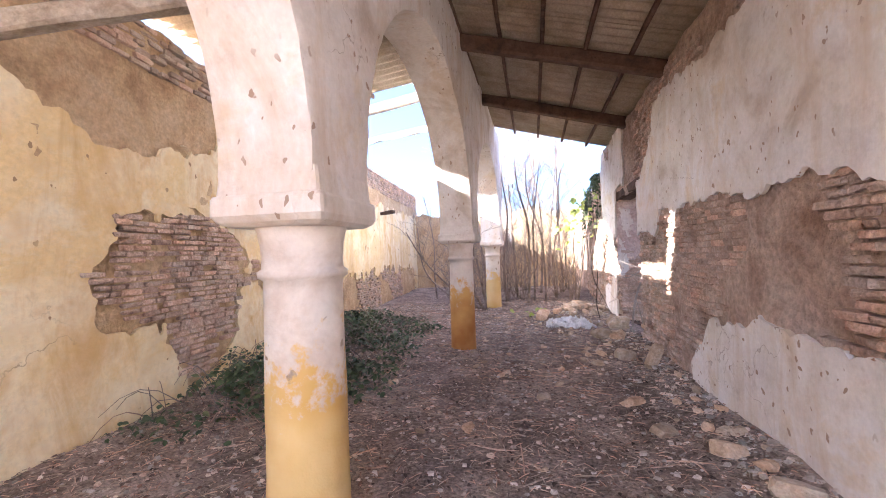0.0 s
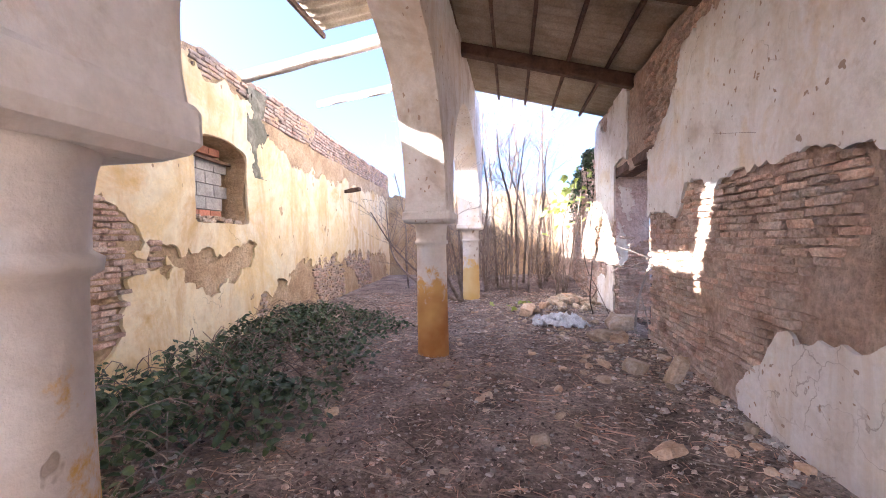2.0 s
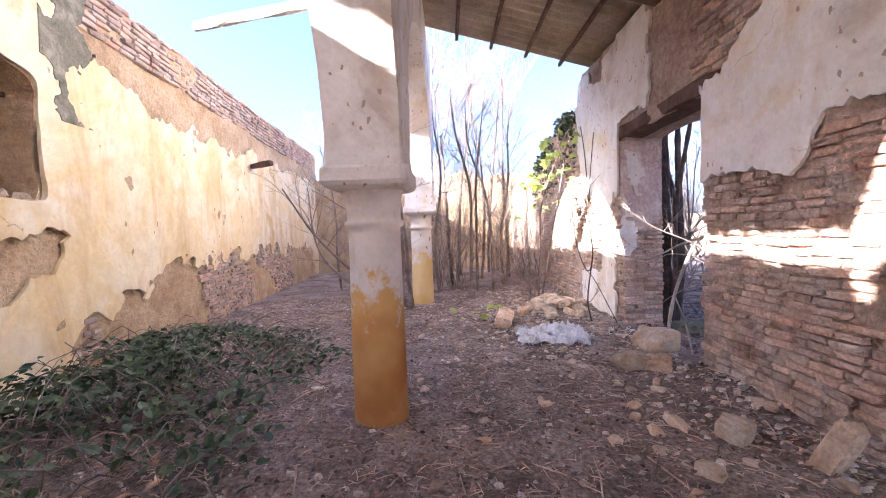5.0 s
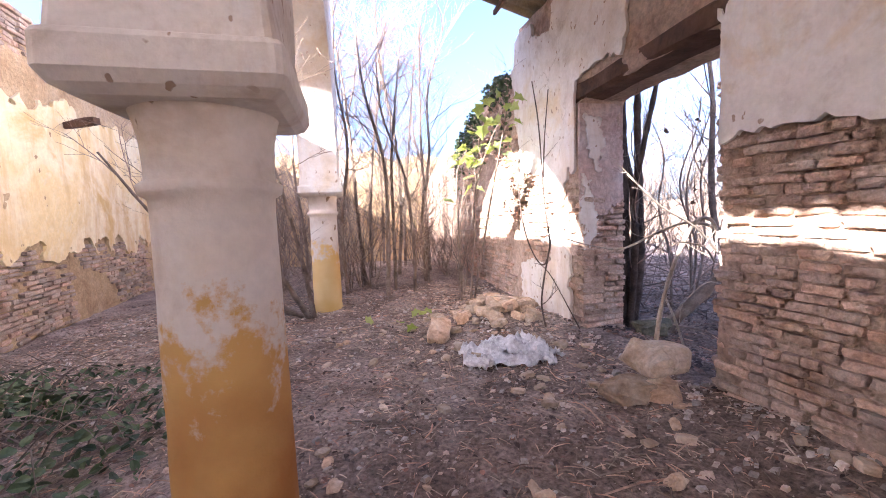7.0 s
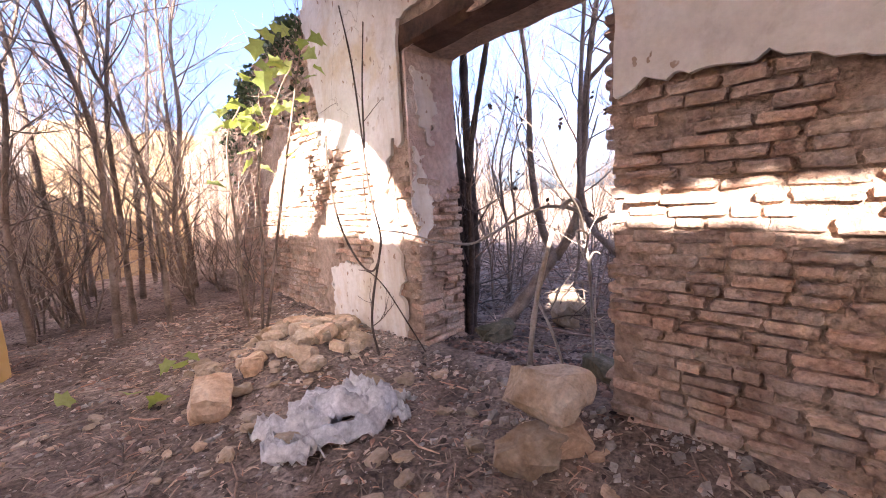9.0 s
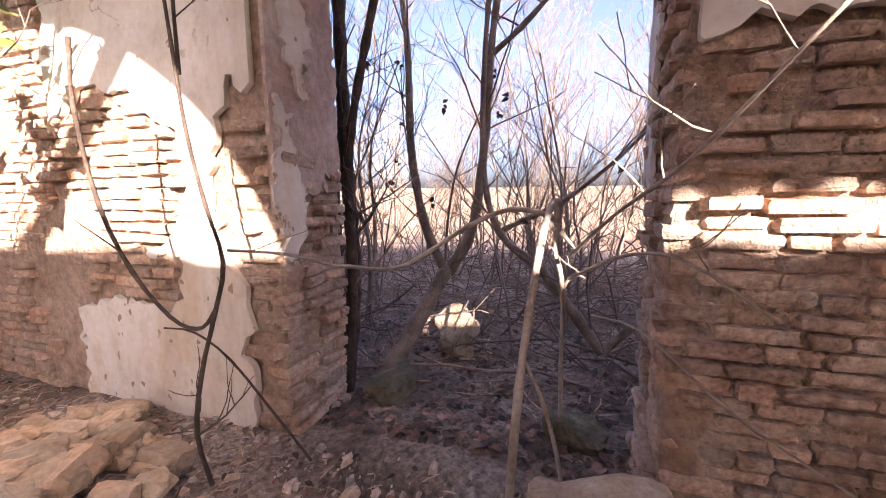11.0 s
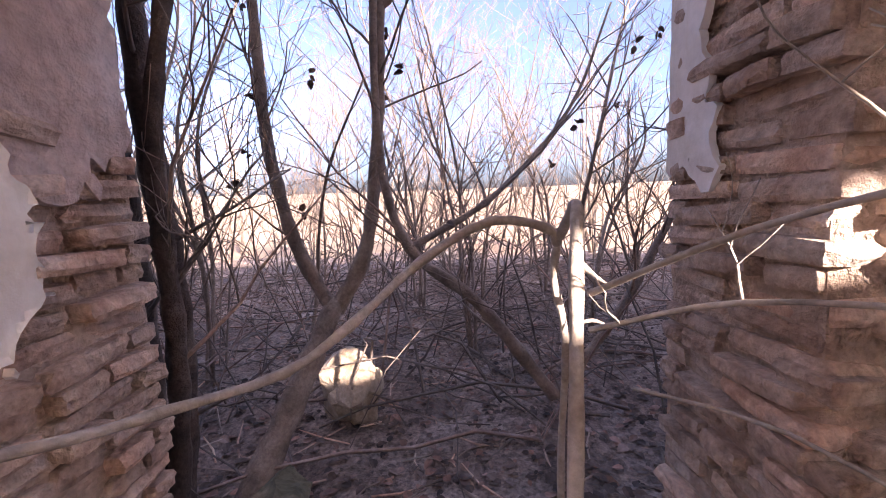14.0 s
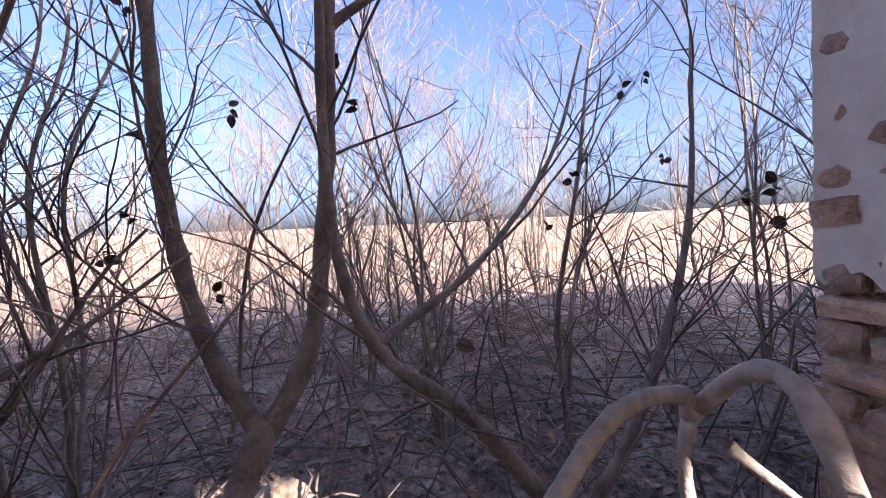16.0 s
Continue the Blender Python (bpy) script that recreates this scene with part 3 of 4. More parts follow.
block_me = chunk_mesh("block", (0.37, 0.18, 0.1), 3, 0.03)
block_me.materials.append(GREY_BLOCK)
red_me = chunk_mesh("red_brick", (0.24, 0.11, 0.1), 4, 0.05)
red_me.materials.append(RED_BRICK)
for j in range(4):
    for i in range(3):
        ob = new("block", block_me)
        ob.parent = window_fill
        ob.location = (WIN[0] + 0.1 + i * 0.38 + (0.19 if j % 2 else 0), WIN[2] + 0.3 + j * 0.19, 0.0)
for v in (WIN[2] + 0.14, WIN[3] + 0.0):
    for i in range(4):
        ob = new("red_brick", red_me)
        ob.parent = window_fill
        ob.location = (WIN[0] + 0.13 + i * 0.25, v, 0.01)
bar = beam_mesh("window_bar", LW @ Vector((WIN[0] - 0.05, WIN[3] - 0.12, -0.24)), LW @ Vector((WIN[1] + 0.05, WIN[3] - 0.14, -0.24)), 0.05, 0.05, TIMBER, seed=80)
tagged(bar, "thin timber bar across the window niche", "bar")
RUBBLE_SILL = [chunk_mesh("sill_stone", (0.14, 0.07, 0.16), 30 + i, 0.4) for i in range(3)]
for m_ in RUBBLE_SILL:
    m_.materials.append(STONE)
rs = random.Random(8)
for i in range(16):
    ob = new("sill_stone", RUBBLE_SILL[i % 3])
    ob.parent = window_fill
    ob.matrix_local = Matrix.Translation((rs.uniform(WIN[0] + 0.08, WIN[1] - 0.08), WIN[2] + 0.03 + rs.uniform(-0.02, 0.04), rs.uniform(0.08, 0.3))) @ Euler((rs.uniform(-.4, .4), rs.uniform(-3, 3), rs.uniform(-.3, .3))).to_matrix().to_4x4()

# ---- plants ----


class Plant:
    """Collects tapered stems into a trunk mesh and a twig mesh."""

    def __init__(self, seed):
        self.rnd = random.Random(seed)
        self.stems, self.tv, self.tf = [], [], []
        self.tips = []

    def limb(self, pts, r0, r1, sides=7, knots=True, twigs=True, density=2.6, depth=3, length=1.0):
        """A smooth stem through a few points, with side twigs."""
        p = [Vector(q) for q in pts]
        p = [p[0] * 2 - p[1]] + p + [p[-1] * 2 - p[-2]]
        out = []
        for i in range(1, len(p) - 2):
            a, b, c, d = p[i - 1:i + 3]
            n = max(3, int((c - b).length / 0.09))
            for k in range(n):
                t = k / n
                out.append(0.5 * (2 * b + (c - a) * t + (2 * a - 5 * b + 4 * c - d) * t * t + (3 * b - a - 3 * c + d) * t ** 3))
        out.append(p[-2])
        n = len(out)
        rad = []
        for i in range(n):
            r = r0 + (r1 - r0) * i / (n - 1)
            rad.append(r * (1 + (0.16 if knots and i % 3 == 0 else 0) + 0.1 * self.rnd.uniform(-1, 1)))
        v, f = [], []
        tube(v, f, out, rad, sides)
        self.stems.append((v, f))
        if twigs:
            for i in range(int(n * 0.12), n):
                if self.rnd.random() < density * 0.13:
                    d = (out[min(i + 1, n - 1)] - out[i - 1]).normalized()
                    self.twig(out[i], d, rad[i] * 0.55, length * self.rnd.uniform(0.5, 1.1), depth)

    def twig(self, p, d, r, length, depth):
        rnd = self.rnd
        s = Vector((rnd.uniform(-1, 1), rnd.uniform(-1, 1), rnd.uniform(-0.2, 1.0))).normalized()
        d = (d * 0.55 + s * 1.0).normalized()
        r = max(0.002, min(r, 0.009))
        n = 6
        pts, rad = [p.copy()], [r]
        for i in range(n):
            d = (d + Vector((rnd.uniform(-1, 1), rnd.uniform(-1, 1), rnd.uniform(-0.5, 0.8))) * 0.2).normalized()
            p = p + d * length / n
            pts.append(p.copy())
            rad.append(max(0.0016, r * (1 - 0.6 * (i + 1) / n)))
            if depth > 1 and i > 0 and rnd.random() < 0.62:
                self.twig(p, d, rad[-1] * 0.75, length * rnd.uniform(0.4, 0.75), depth - 1)
        tube(self.tv, self.tf, pts, rad, 4 if depth > 2 else 3)
        self.tips.append(p)

    def thing(self, name, label, category, group="", bark=None, twig=None):
        t = tagged(new(name), label, category, group)
        for v, f in self.stems:
            mesh_ob("trunk", v, f, bark or BARK, t, True)
        if self.tv:
            mesh_ob("crown", self.tv, self.tf, twig or TWIG, t, True)
        return t


def sapling(x, y, seed, h, r0, lean=(0.0, 0.0), density=2.6, stems=1, depth=3, group="bare saplings", bark=None, twig=None, label="slender leafless sapling with bare grey branches", length=1.0):
    pl = Plant(seed)
    z = ground_z(x, y) - 0.06
    for k in range(stems):
        a = pl.rnd.uniform(0, 6.28)
        wx, wy = (0.12 * math.cos(a), 0.12 * math.sin(a)) if stems > 1 else (0, 0)
        hh = h * pl.rnd.uniform(0.8, 1.1)
        lx, ly = lean[0] + pl.rnd.uniform(-.3, .3), lean[1] + pl.rnd.uniform(-.3, .3)
        pts = [(x + wx * 0.3, y + wy * 0.3, z)]
        for i in (1, 2, 3, 4):
            t = i / 4
            pts.append((x + wx + lx * t * t + pl.rnd.uniform(-.14, .14), y + wy + ly * t * t + pl.rnd.uniform(-.14, .14), z + hh * t))
        pl.limb(pts, r0, r0 * 0.3, 7, density=density, depth=depth, length=length)
    return pl.thing("sapling", label, "tree", group, bark, twig)


DARK_BARK = mat("dark_bark", [(0.05, 0.034, 0.027), (0.1, 0.07, 0.055), (0.17, 0.125, 0.1)], 7.0, bump=0.7, fine=60)
# pale wood of the broken sapling; elsewhere a lighter colour for sunlit twigs
PALE_TWIG = mat("pale_and_sunlit_wood", [(0.3, 0.24, 0.19), (0.45, 0.38, 0.32), (0.55, 0.48, 0.42)], 5.0, bump=0.4, island=0.2)

# saplings at the far end of the hall
rp = random.Random(21)
for i, (x, y, h, r) in enumerate([(-0.17, 11.45, 4.0, 0.055), (0.0, 11.75, 4.4, 0.045), (0.3, 11.5, 3.4, 0.045), (0.62, 12.2, 4.2, 0.05), (-0.82, 11.85, 3.9, 0.045), (-0.5, 12.4, 4.6, 0.05), (0.2, 12.9, 4.4, 0.05), (-0.95, 12.9, 4.0, 0.04), (0.9, 13.2, 4.0, 0.05), (-0.3, 13.7, 4.8, 0.05), (0.5, 14.2, 4.6, 0.05), (-1.6, 13.4, 4.2, 0.05), (-2.3, 12.6, 3.6, 0.04), (-2.6, 14.0, 4.0, 0.05), (1.1, 14.8, 4.4, 0.05), (-1.0, 15.2, 4.5, 0.05), (0.1, 15.6, 4.6, 0.05), (-3.2, 13.0, 3.4, 0.04), (-2.0, 15.6, 4.0, 0.05)]):
    sapling(x, y, 100 + i, h * 1.22, r * 0.75, (rp.uniform(-.5, .5), rp.uniform(-.5, .5)), density=4.6, length=1.2)
# every third shrub has paler twigs, sunlight put into their colour
for i in range(26):
    sapling(rp.uniform(-2.6, 1.2), rp.uniform(11.0, 15.5), 140 + i, rp.uniform(1.2, 2.8), 0.01, (rp.uniform(-.6, .6), rp.uniform(-.6, .6)), density=4.5, stems=5, depth=2, twig=PALE_TWIG if i % 3 == 0 else None, group="bare shrubs", label="low bushy shrub of thin bare reddish stems", length=0.6)
# stems leaning out past the column
pl = Plant(61)
pl.limb([(-1.3, 10.55, -0.05), (-1.6, 10.0, 0.75), (-1.85, 9.3, 1.55), (-2.0, 8.6, 2.3)], 0.04, 0.012, density=1.6, length=0.9)
pl.limb([(-1.25, 10.5, -0.05), (-1.35, 10.2, 0.9), (-1.5, 9.9, 1.8), (-1.75, 9.5, 2.9)], 0.032, 0.01, density=1.6, length=0.9)
pl.limb([(-1.3, 10.6, -0.05), (-2.0, 10.3, 0.5), (-2.7, 9.9, 1.3), (-3.1, 9.5, 2.1)], 0.035, 0.01, density=1.6, length=0.9)
pl.limb([(-1.35, 10.65, 0.0), (-2.2, 10.6, 0.35), (-3.0, 10.8, 1.1), (-3.3, 11.2, 2.3)], 0.03, 0.01, density=1.6, length=0.9)
pl.thing("leaning_sapling", "leafless sapling with several stems leaning past the column", "tree", "bare saplings")

# broad-leaved climber with lit leaves
FIG = mat("broad_green_leaf", [(0.2, 0.27, 0.08), (0.32, 0.4, 0.15), (0.46, 0.5, 0.25)], 4.0, bump=0.2, island=0.2, rough=0.5)
fn, fl = FIG.node_tree.nodes, FIG.node_tree.links
tr = fn.new("ShaderNodeBsdfTranslucent")
tr.inputs[0].default_value = (0.5, 0.6, 0.1, 1)
mx = fn.new("ShaderNodeMixShader")
mx.inputs[0].default_value = 0.4
fl.new(fn["Principled BSDF"].outputs[0], mx.inputs[1])
fl.new(tr.outputs[0], mx.inputs[2])
fl.new(mx.outputs[0], fn["Material Output"].inputs[0])


def leaf_shape(verts, faces, p, size, rnd, flat=0.5, lobes=True):
    """A curved, lobed leaf blade with a raised midrib at p."""
    m = Euler((rnd.uniform(-1, 1) * (1.4 - flat), rnd.uniform(-1, 1) * (1.4 - flat), rnd.uniform(0, 6.28))).to_matrix()
    base = len(verts)
    out = [(0, 0), (0.42, 0.05), (0.3, 0.3), (0.52, 0.55), (0.24, 0.68), (0, 1.0), (-0.24, 0.68), (-0.52, 0.55), (-0.3, 0.3), (-0.42, 0.05)] if lobes else [(0, 0), (0.28, 0.2), (0.33, 0.5), (0.18, 0.8), (0, 1.0), (-0.18, 0.8), (-0.33, 0.5), (-0.28, 0.2)]
    for x, y in [(0, 0.45)] + out:
        q = Vector((x, y, 0.12 * abs(x) * 2 - 0.25 * y * y)) * size
        verts.append(p + m @ q)
    n = len(out)
    for k in range(n):
        faces.append((base, base + 1 + k, base + 1 + (k + 1) % n))


pl = Plant(71)
rl = random.Random(72)
lv, lf = [], []
for q in ([(1.0, 10.6, 0), (1.0, 10.3, 1.0), (0.95, 10.0, 1.7), (1.05, 9.6, 2.3), (1.1, 9.4, 2.45)], [(0.9, 10.7, 0), (0.8, 10.4, 1.2), (0.7, 10.0, 1.9), (0.75, 9.7, 2.15)], [(1.05, 10.6, 0), (1.2, 10.2, 1.4), (1.3, 9.8, 2.5), (1.25, 9.5, 2.75)]):
    pl.limb(q, 0.018, 0.006, density=1.5, depth=2, length=0.5)
    for k in range(15):
        t = rl.uniform(0.5, 1.0)
        i = min(len(q) - 2, int(t * (len(q) - 1)))
        p = Vector(q[i]).lerp(Vector(q[i + 1]), t * (len(q) - 1) - i)
        leaf_shape(lv, lf, p + Vector((rl.uniform(-.3, .3), rl.uniform(-.3, .3), rl.uniform(-.2, .2))), rl.uniform(0.1, 0.19), rl)
t = pl.thing("fig_sapling", "young fig sapling with broad sunlit green leaves", "plant")
mesh_ob("leaves", lv, lf, FIG, t, label="broad lobed yellow-green leaves")
lv, lf = [], []
for x, y in ((0.0, 9.9), (0.12, 9.75), (-0.2, 9.5), (-0.05, 9.3), (0.2, 10.1), (-0.6, 9.8)):
    leaf_shape(lv, lf, Vector((x, y, ground_z(x, y) + 0.08)), 0.14, rl)
tagged(mesh_ob("leaf_seedlings", lv, lf, FIG), "scattered broad green leaves low on the litter", "leaves", kind="stuff")

# ivy on the low ruined wall
lv, lf = [], []
for i in range(1900):
    u = rl.uniform(10.4, 13.6)
    v = line_at(TOP_R, u) - abs(rl.gauss(0, 0.45)) + 0.02
    if nz(u * 1.6, v * 1.6, 4) > -0.05 and v > 0.9:
        leaf_shape(lv, lf, Vector((XR - rl.uniform(0.03, 0.16) + (rl.uniform(0, .5) if v > line_at(TOP_R, u) - 0.05 else 0), u, v)), rl.uniform(0.04, 0.075), rl, 0.0)
tagged(mesh_ob("ivy", lv, lf, LEAF), "dark ivy hanging over the ruined wall top", "ivy", kind="stuff")

# bramble patch by the ochre wall
lv, lf = [], []
bv, bf = [], []
rb = random.Random(31)


def bramble_h(x, y):
    xl = -3.6 - 0.095 * y
    e = min(1, max(0, (x - xl) / 0.3)) * min(1, max(0, (xl + 2.5 + 0.5 * nz(y, 1, 1, 0.8) - x) / 1.5))
    e *= min(1, max(0, (y - 2.6) / 1.2)) * min(1, max(0, (9.4 - y) / 1.8))
    return e * (0.34 + 0.2 * nz(x, y, 6, 1.7))


for i in range(19000):
    y = rb.uniform(2.4, 9.8)
    x = -3.6 - 0.095 * y + rb.uniform(0.03, 2.7)
    h = bramble_h(x, y)
    if h > 0.012 and rb.random() < h * 3 and nz(x, y, 9, 2.4) > -0.25 + 0.3 * rb.random():
        leaf_shape(lv, lf, Vector((x, y, ground_z(x, y) + 0.02 + h * 1.15 * rb.random() ** 0.6)), rb.uniform(0.04, 0.095), rb, 0.55, False)
for i in range(240):
    y = rb.uniform(3.0, 9.0)
    x = -3.6 - 0.095 * y + rb.uniform(0.1, 2.0)
    h = bramble_h(x, y)
    if h > 0.05:
        a = rb.uniform(0, 6.28)
        L = rb.uniform(0.3, 0.9)
        z = ground_z(x, y)
        p = [Vector((x + L * t * math.cos(a), y + L * t * math.sin(a), z + (h + 0.12) * math.sin(t * 2.6) + 0.01)) for t in (0, .2, .4, .6, .8, 1)]
        tube(bv, bf, p, [0.005, 0.005, 0.004, 0.004, 0.003, 0.002], 4)
bramble = tagged(new("bramble_patch"), "sprawling bramble patch along the foot of the ochre wall", "bramble")
mesh_ob("leaves", lv, lf, LEAF, bramble)
mesh_ob("stem_tangle", bv, bf, TWIG, bramble)["kind"] = "stuff"

# ---- thicket outside the doorway ----
DEAD_LEAF = mat("curled_dead_leaf", [(0.035, 0.02, 0.015), (0.08, 0.045, 0.03), (0.14, 0.085, 0.06)], 6, bump=0.4, island=0.3)


def hang_leaves(plant, tree, count):
    """A few curled dead leaves still hanging from twig ends."""
    r = random.Random(count)
    low = [p for p in plant.tips if p.z < 2.4]
    for p in r.sample(low, min(count, len(low))):
        v, f = [], []
        for k in range(3):
            leaf_shape(v, f, p + Vector((0, 0, -0.02 * k)), r.uniform(0.04, 0.07), r, -0.2, False)
        mesh_ob("dead_leaf", v, f, DEAD_LEAF, tree, label="curled dark dead leaf")


pl = Plant(81)
pl.limb([(2.62, 8.76, -0.2), (2.98, 8.6, 0.2), (3.36, 8.42, 0.67)], 0.075, 0.055, twigs=False)
pl.limb([(3.34, 8.43, 0.62), (3.43, 8.66, 1.05), (3.5, 8.8, 1.7), (3.55, 8.85, 2.7), (3.5, 9.0, 3.8)], 0.042, 0.018, density=2.0)
pl.limb([(3.36, 8.42, 0.62), (3.4, 8.22, 1.0), (3.42, 8.12, 1.7), (3.42, 8.06, 2.5), (3.5, 7.9, 3.7)], 0.045, 0.018, density=2.4)
pl.limb([(3.42, 8.08, 2.35), (3.4, 7.75, 2.6), (3.4, 7.4, 3.0), (3.4, 7.2, 3.6)], 0.025, 0.008)
hang_leaves(pl, pl.thing("forked_tree", "forked leafless tree with ringed grey bark", "tree"), 9)
pl = Plant(82)
pl.limb([(3.0, 7.2, 0.2), (3.05, 7.6, 0.72), (3.2, 7.95, 1.0), (3.3, 8.1, 1.5), (3.35, 8.1, 2.4), (3.3, 8.0, 3.4)], 0.035, 0.014)
pl.limb([(3.0, 7.2, 0.2), (3.2, 6.7, 0.7), (3.6, 6.1, 1.5), (4.1, 5.6, 2.8)], 0.028, 0.01)
pl.limb([(3.2, 7.95, 1.0), (3.5, 7.4, 1.3), (3.9, 6.8, 1.9), (4.2, 6.4, 2.7)], 0.022, 0.008)
hang_leaves(pl, pl.thing("bent_tree", "leafless tree with low arching limbs", "tree"), 12)
pl = Plant(83)
for dx, dy, tx, ty, r in ((0, 0, 0.0, 0.05, 0.072), (0.1, -0.06, 0.12, -0.02, 0.054), (0.14, 0.05, 0.05, 0.2, 0.046), (0.02, -0.1, 0.1, -0.3, 0.036)):
    pl.limb([(2.4 + dx * .6, 8.92 + dy * .6, -0.2), (2.4 + dx * 1.4, 8.92 + dy * 1.5, 0.7), (2.4 + dx * 1.2 + tx * .2, 8.92 + dy + ty * .2, 1.6), (2.4 + tx, 8.92 + dy + ty, 2.7), (2.4 + tx * 2, 8.92 + dy + ty * 2, 4.2)], r, r * 0.5, 8, density=1.2)
pl.thing("trunk_clump", "clump of dark upright leafless trunks beside the door jamb", "tree", bark=DARK_BARK)
rp = random.Random(33)
n = 0
while n < 62:
    x, y = 2.9 + 6.3 * rp.random() ** 1.1, rp.uniform(2.5, 15.5)
    if x < 4.2 and 6.9 < y < 9.2 or (x < 5.5 and abs(y - 8.1) < 0.45):
        continue
    sapling(x, y, 200 + n, rp.uniform(2.4, 4.6), rp.uniform(0.011, 0.025), (rp.uniform(-.9, .9), rp.uniform(-.9, .9)), density=3.2, stems=rp.choice((1, 1, 2, 3)), depth=3, group="thicket saplings", length=1.1)
    n += 1
# back row of saplings, twigs coloured pale as if their tops caught sun
for i in range(16):
    x, y = rp.uniform(9.2, 13), rp.uniform(1, 20)
    sapling(x, y, 300 + i, rp.uniform(2.6, 4.6), 0.03, density=3.0, stems=3, depth=2, group="thicket saplings", twig=PALE_TWIG, length=1.0)
# tangle of fallen branches
tv, tf = [], []
for i in range(900):
    x, y = rp.uniform(2.7, 8.8), rp.uniform(3.0, 14)
    if x < 3.6 and 7.6 < y < 8.4:
        continue
    a, L = rp.uniform(0, 6.28), rp.uniform(0.4, 2.2)
    z0, lift = ground_z(x, y) + 0.02, rp.uniform(0.0, 0.6) * rp.random() + (rp.uniform(0.3, 1.1) if i % 4 == 0 else 0)
    pts = [Vector((x + L * t * math.cos(a) + rp.uniform(-.05, .05), y + L * t * math.sin(a) + rp.uniform(-.05, .05), z0 + lift * math.sin(3.0 * t) + rp.uniform(0, .03))) for t in (0, .17, .34, .5, .67, .84, 1)]
    if min(p.x for p in pts) < 2.35:
        continue
    r = rp.uniform(0.004, 0.014)
    tube(tv, tf, pts, [r * (1 - 0.09 * k) for k in range(7)], 4)
tagged(mesh_ob("fallen_branches", tv, tf, TWIG, smooth=True), "tangle of fallen bare branches on the ground", "branches", kind="stuff")
# broken pale stem in the doorway
pl = Plant(91)
pl.limb([(1.66, 7.6, -0.08), (1.68, 7.58, 0.3), (1.72, 7.56, 0.6), (1.8, 7.53, 0.9), (1.89, 7.5, 1.13), (1.97, 7.47, 1.24), (2.06, 7.45, 1.23), (2.13, 7.46, 1.15)], 0.018, 0.013, 8, twigs=False)
pl.limb([(1.73, 7.55, 0.62), (1.76, 7.48, 0.45), (1.8, 7.42, 0.2), (1.82, 7.38, -0.08)], 0.008, 0.01, twigs=False)
pl.limb([(2.2, 7.42, -0.15), (2.2, 7.43, 0.4), (2.16, 7.43, 0.82), (2.15, 7.47, 1.02), (2.15, 7.46, 1.13)], 0.012, 0.011, 8, twigs=False)
pl.limb([(2.16, 7.43, 0.82), (2.15, 7.4, 0.88), (2.13, 7.36, 0.9), (2.12, 7.33, 0.89)], 0.008, 0.004, twigs=False)
pl.limb([(2.15, 7.46, 1.13), (2.12, 7.5, 1.18), (2.04, 7.67, 1.21), (1.93, 7.85, 1.13), (1.8, 8.0, 1.02), (1.7, 8.1, 0.97), (1.5, 8.19, 1.01), (1.42, 8.22, 1.03), (1.25, 8.26, 1.09), (1.1, 8.35, 1.12)], 0.014, 0.004, 8, density=0.5, depth=1, length=0.25)
pl.limb([(2.1, 7.44, 1.1), (2.06, 7.4, 1.06), (2.0, 7.37, 1.03)], 0.012, 0.004, twigs=False)
pl.limb([(2.06, 7.4, 1.0), (1.7, 7.25, 1.2), (1.3, 7.12, 1.35), (0.95, 7.0, 1.55)], 0.009, 0.003, density=2.5, depth=2, length=0.35)
pl.limb([(2.05, 7.4, 0.9), (1.75, 7.22, 1.05), (1.4, 7.1, 1.1), (1.2, 6.95, 1.0)], 0.008, 0.003, density=2.5, depth=2, length=0.35)
pl.limb([(2.0, 7.3, 0.75), (1.7, 7.15, 0.8), (1.35, 6.98, 0.72), (1.15, 6.8, 0.66)], 0.005, 0.002, density=0.8, depth=1, length=0.2)
pl.thing("broken_sapling", "broken pale sapling snapped over in the doorway", "tree", bark=PALE_TWIG, twig=PALE_TWIG)
pl = Plant(92)
pl.limb([(1.3, 8.76, 0.1), (1.25, 8.75, 0.35), (1.25, 8.7, 0.6), (1.25, 8.6, 0.86), (1.25, 8.54, 1.05), (1.25, 8.6, 1.25), (1.25, 8.66, 1.51), (1.25, 8.69, 1.8), (1.23, 8.72, 2.3), (1.2, 8.78, 2.7)], 0.009, 0.005, 8, density=0.5, depth=2, length=0.3)
pl.limb([(1.25, 8.57, 0.93), (1.25, 8.62, 0.84), (1.25, 8.7, 0.79), (1.24, 8.82, 0.83), (1.22, 8.97, 1.0), (1.2, 9.08, 1.25), (1.18, 9.12, 1.6), (1.18, 9.1, 1.85)], 0.007, 0.008, 8, density=0.4, depth=1, length=0.25)
pl.limb([(1.5, 8.42, 0.15), (1.4, 8.5, 0.4), (1.3, 8.6, 0.66), (1.24, 8.7, 0.78), (1.2, 8.8, 0.8)], 0.006, 0.003, density=0.6, depth=1, length=0.2)
pl.limb([(1.26, 8.68, 1.7), (1.3, 8.72, 2.1), (1.34, 8.7, 2.6)], 0.007, 0.004, density=0.8, depth=1, length=0.3)
pl.thing("thin_shoot", "dark bare looping shoots beside the doorway", "plant", bark=DARK_BARK, twig=DARK_BARK)

# ---- stones and rubble ----
STONES = []
for i in range(7):
    me = chunk_mesh("stone", (1, 0.75, 0.55), 50 + i, 0.85 if i < 4 else 0.38, 4)
    me.materials.append(STONE)
    STONES.append(me)


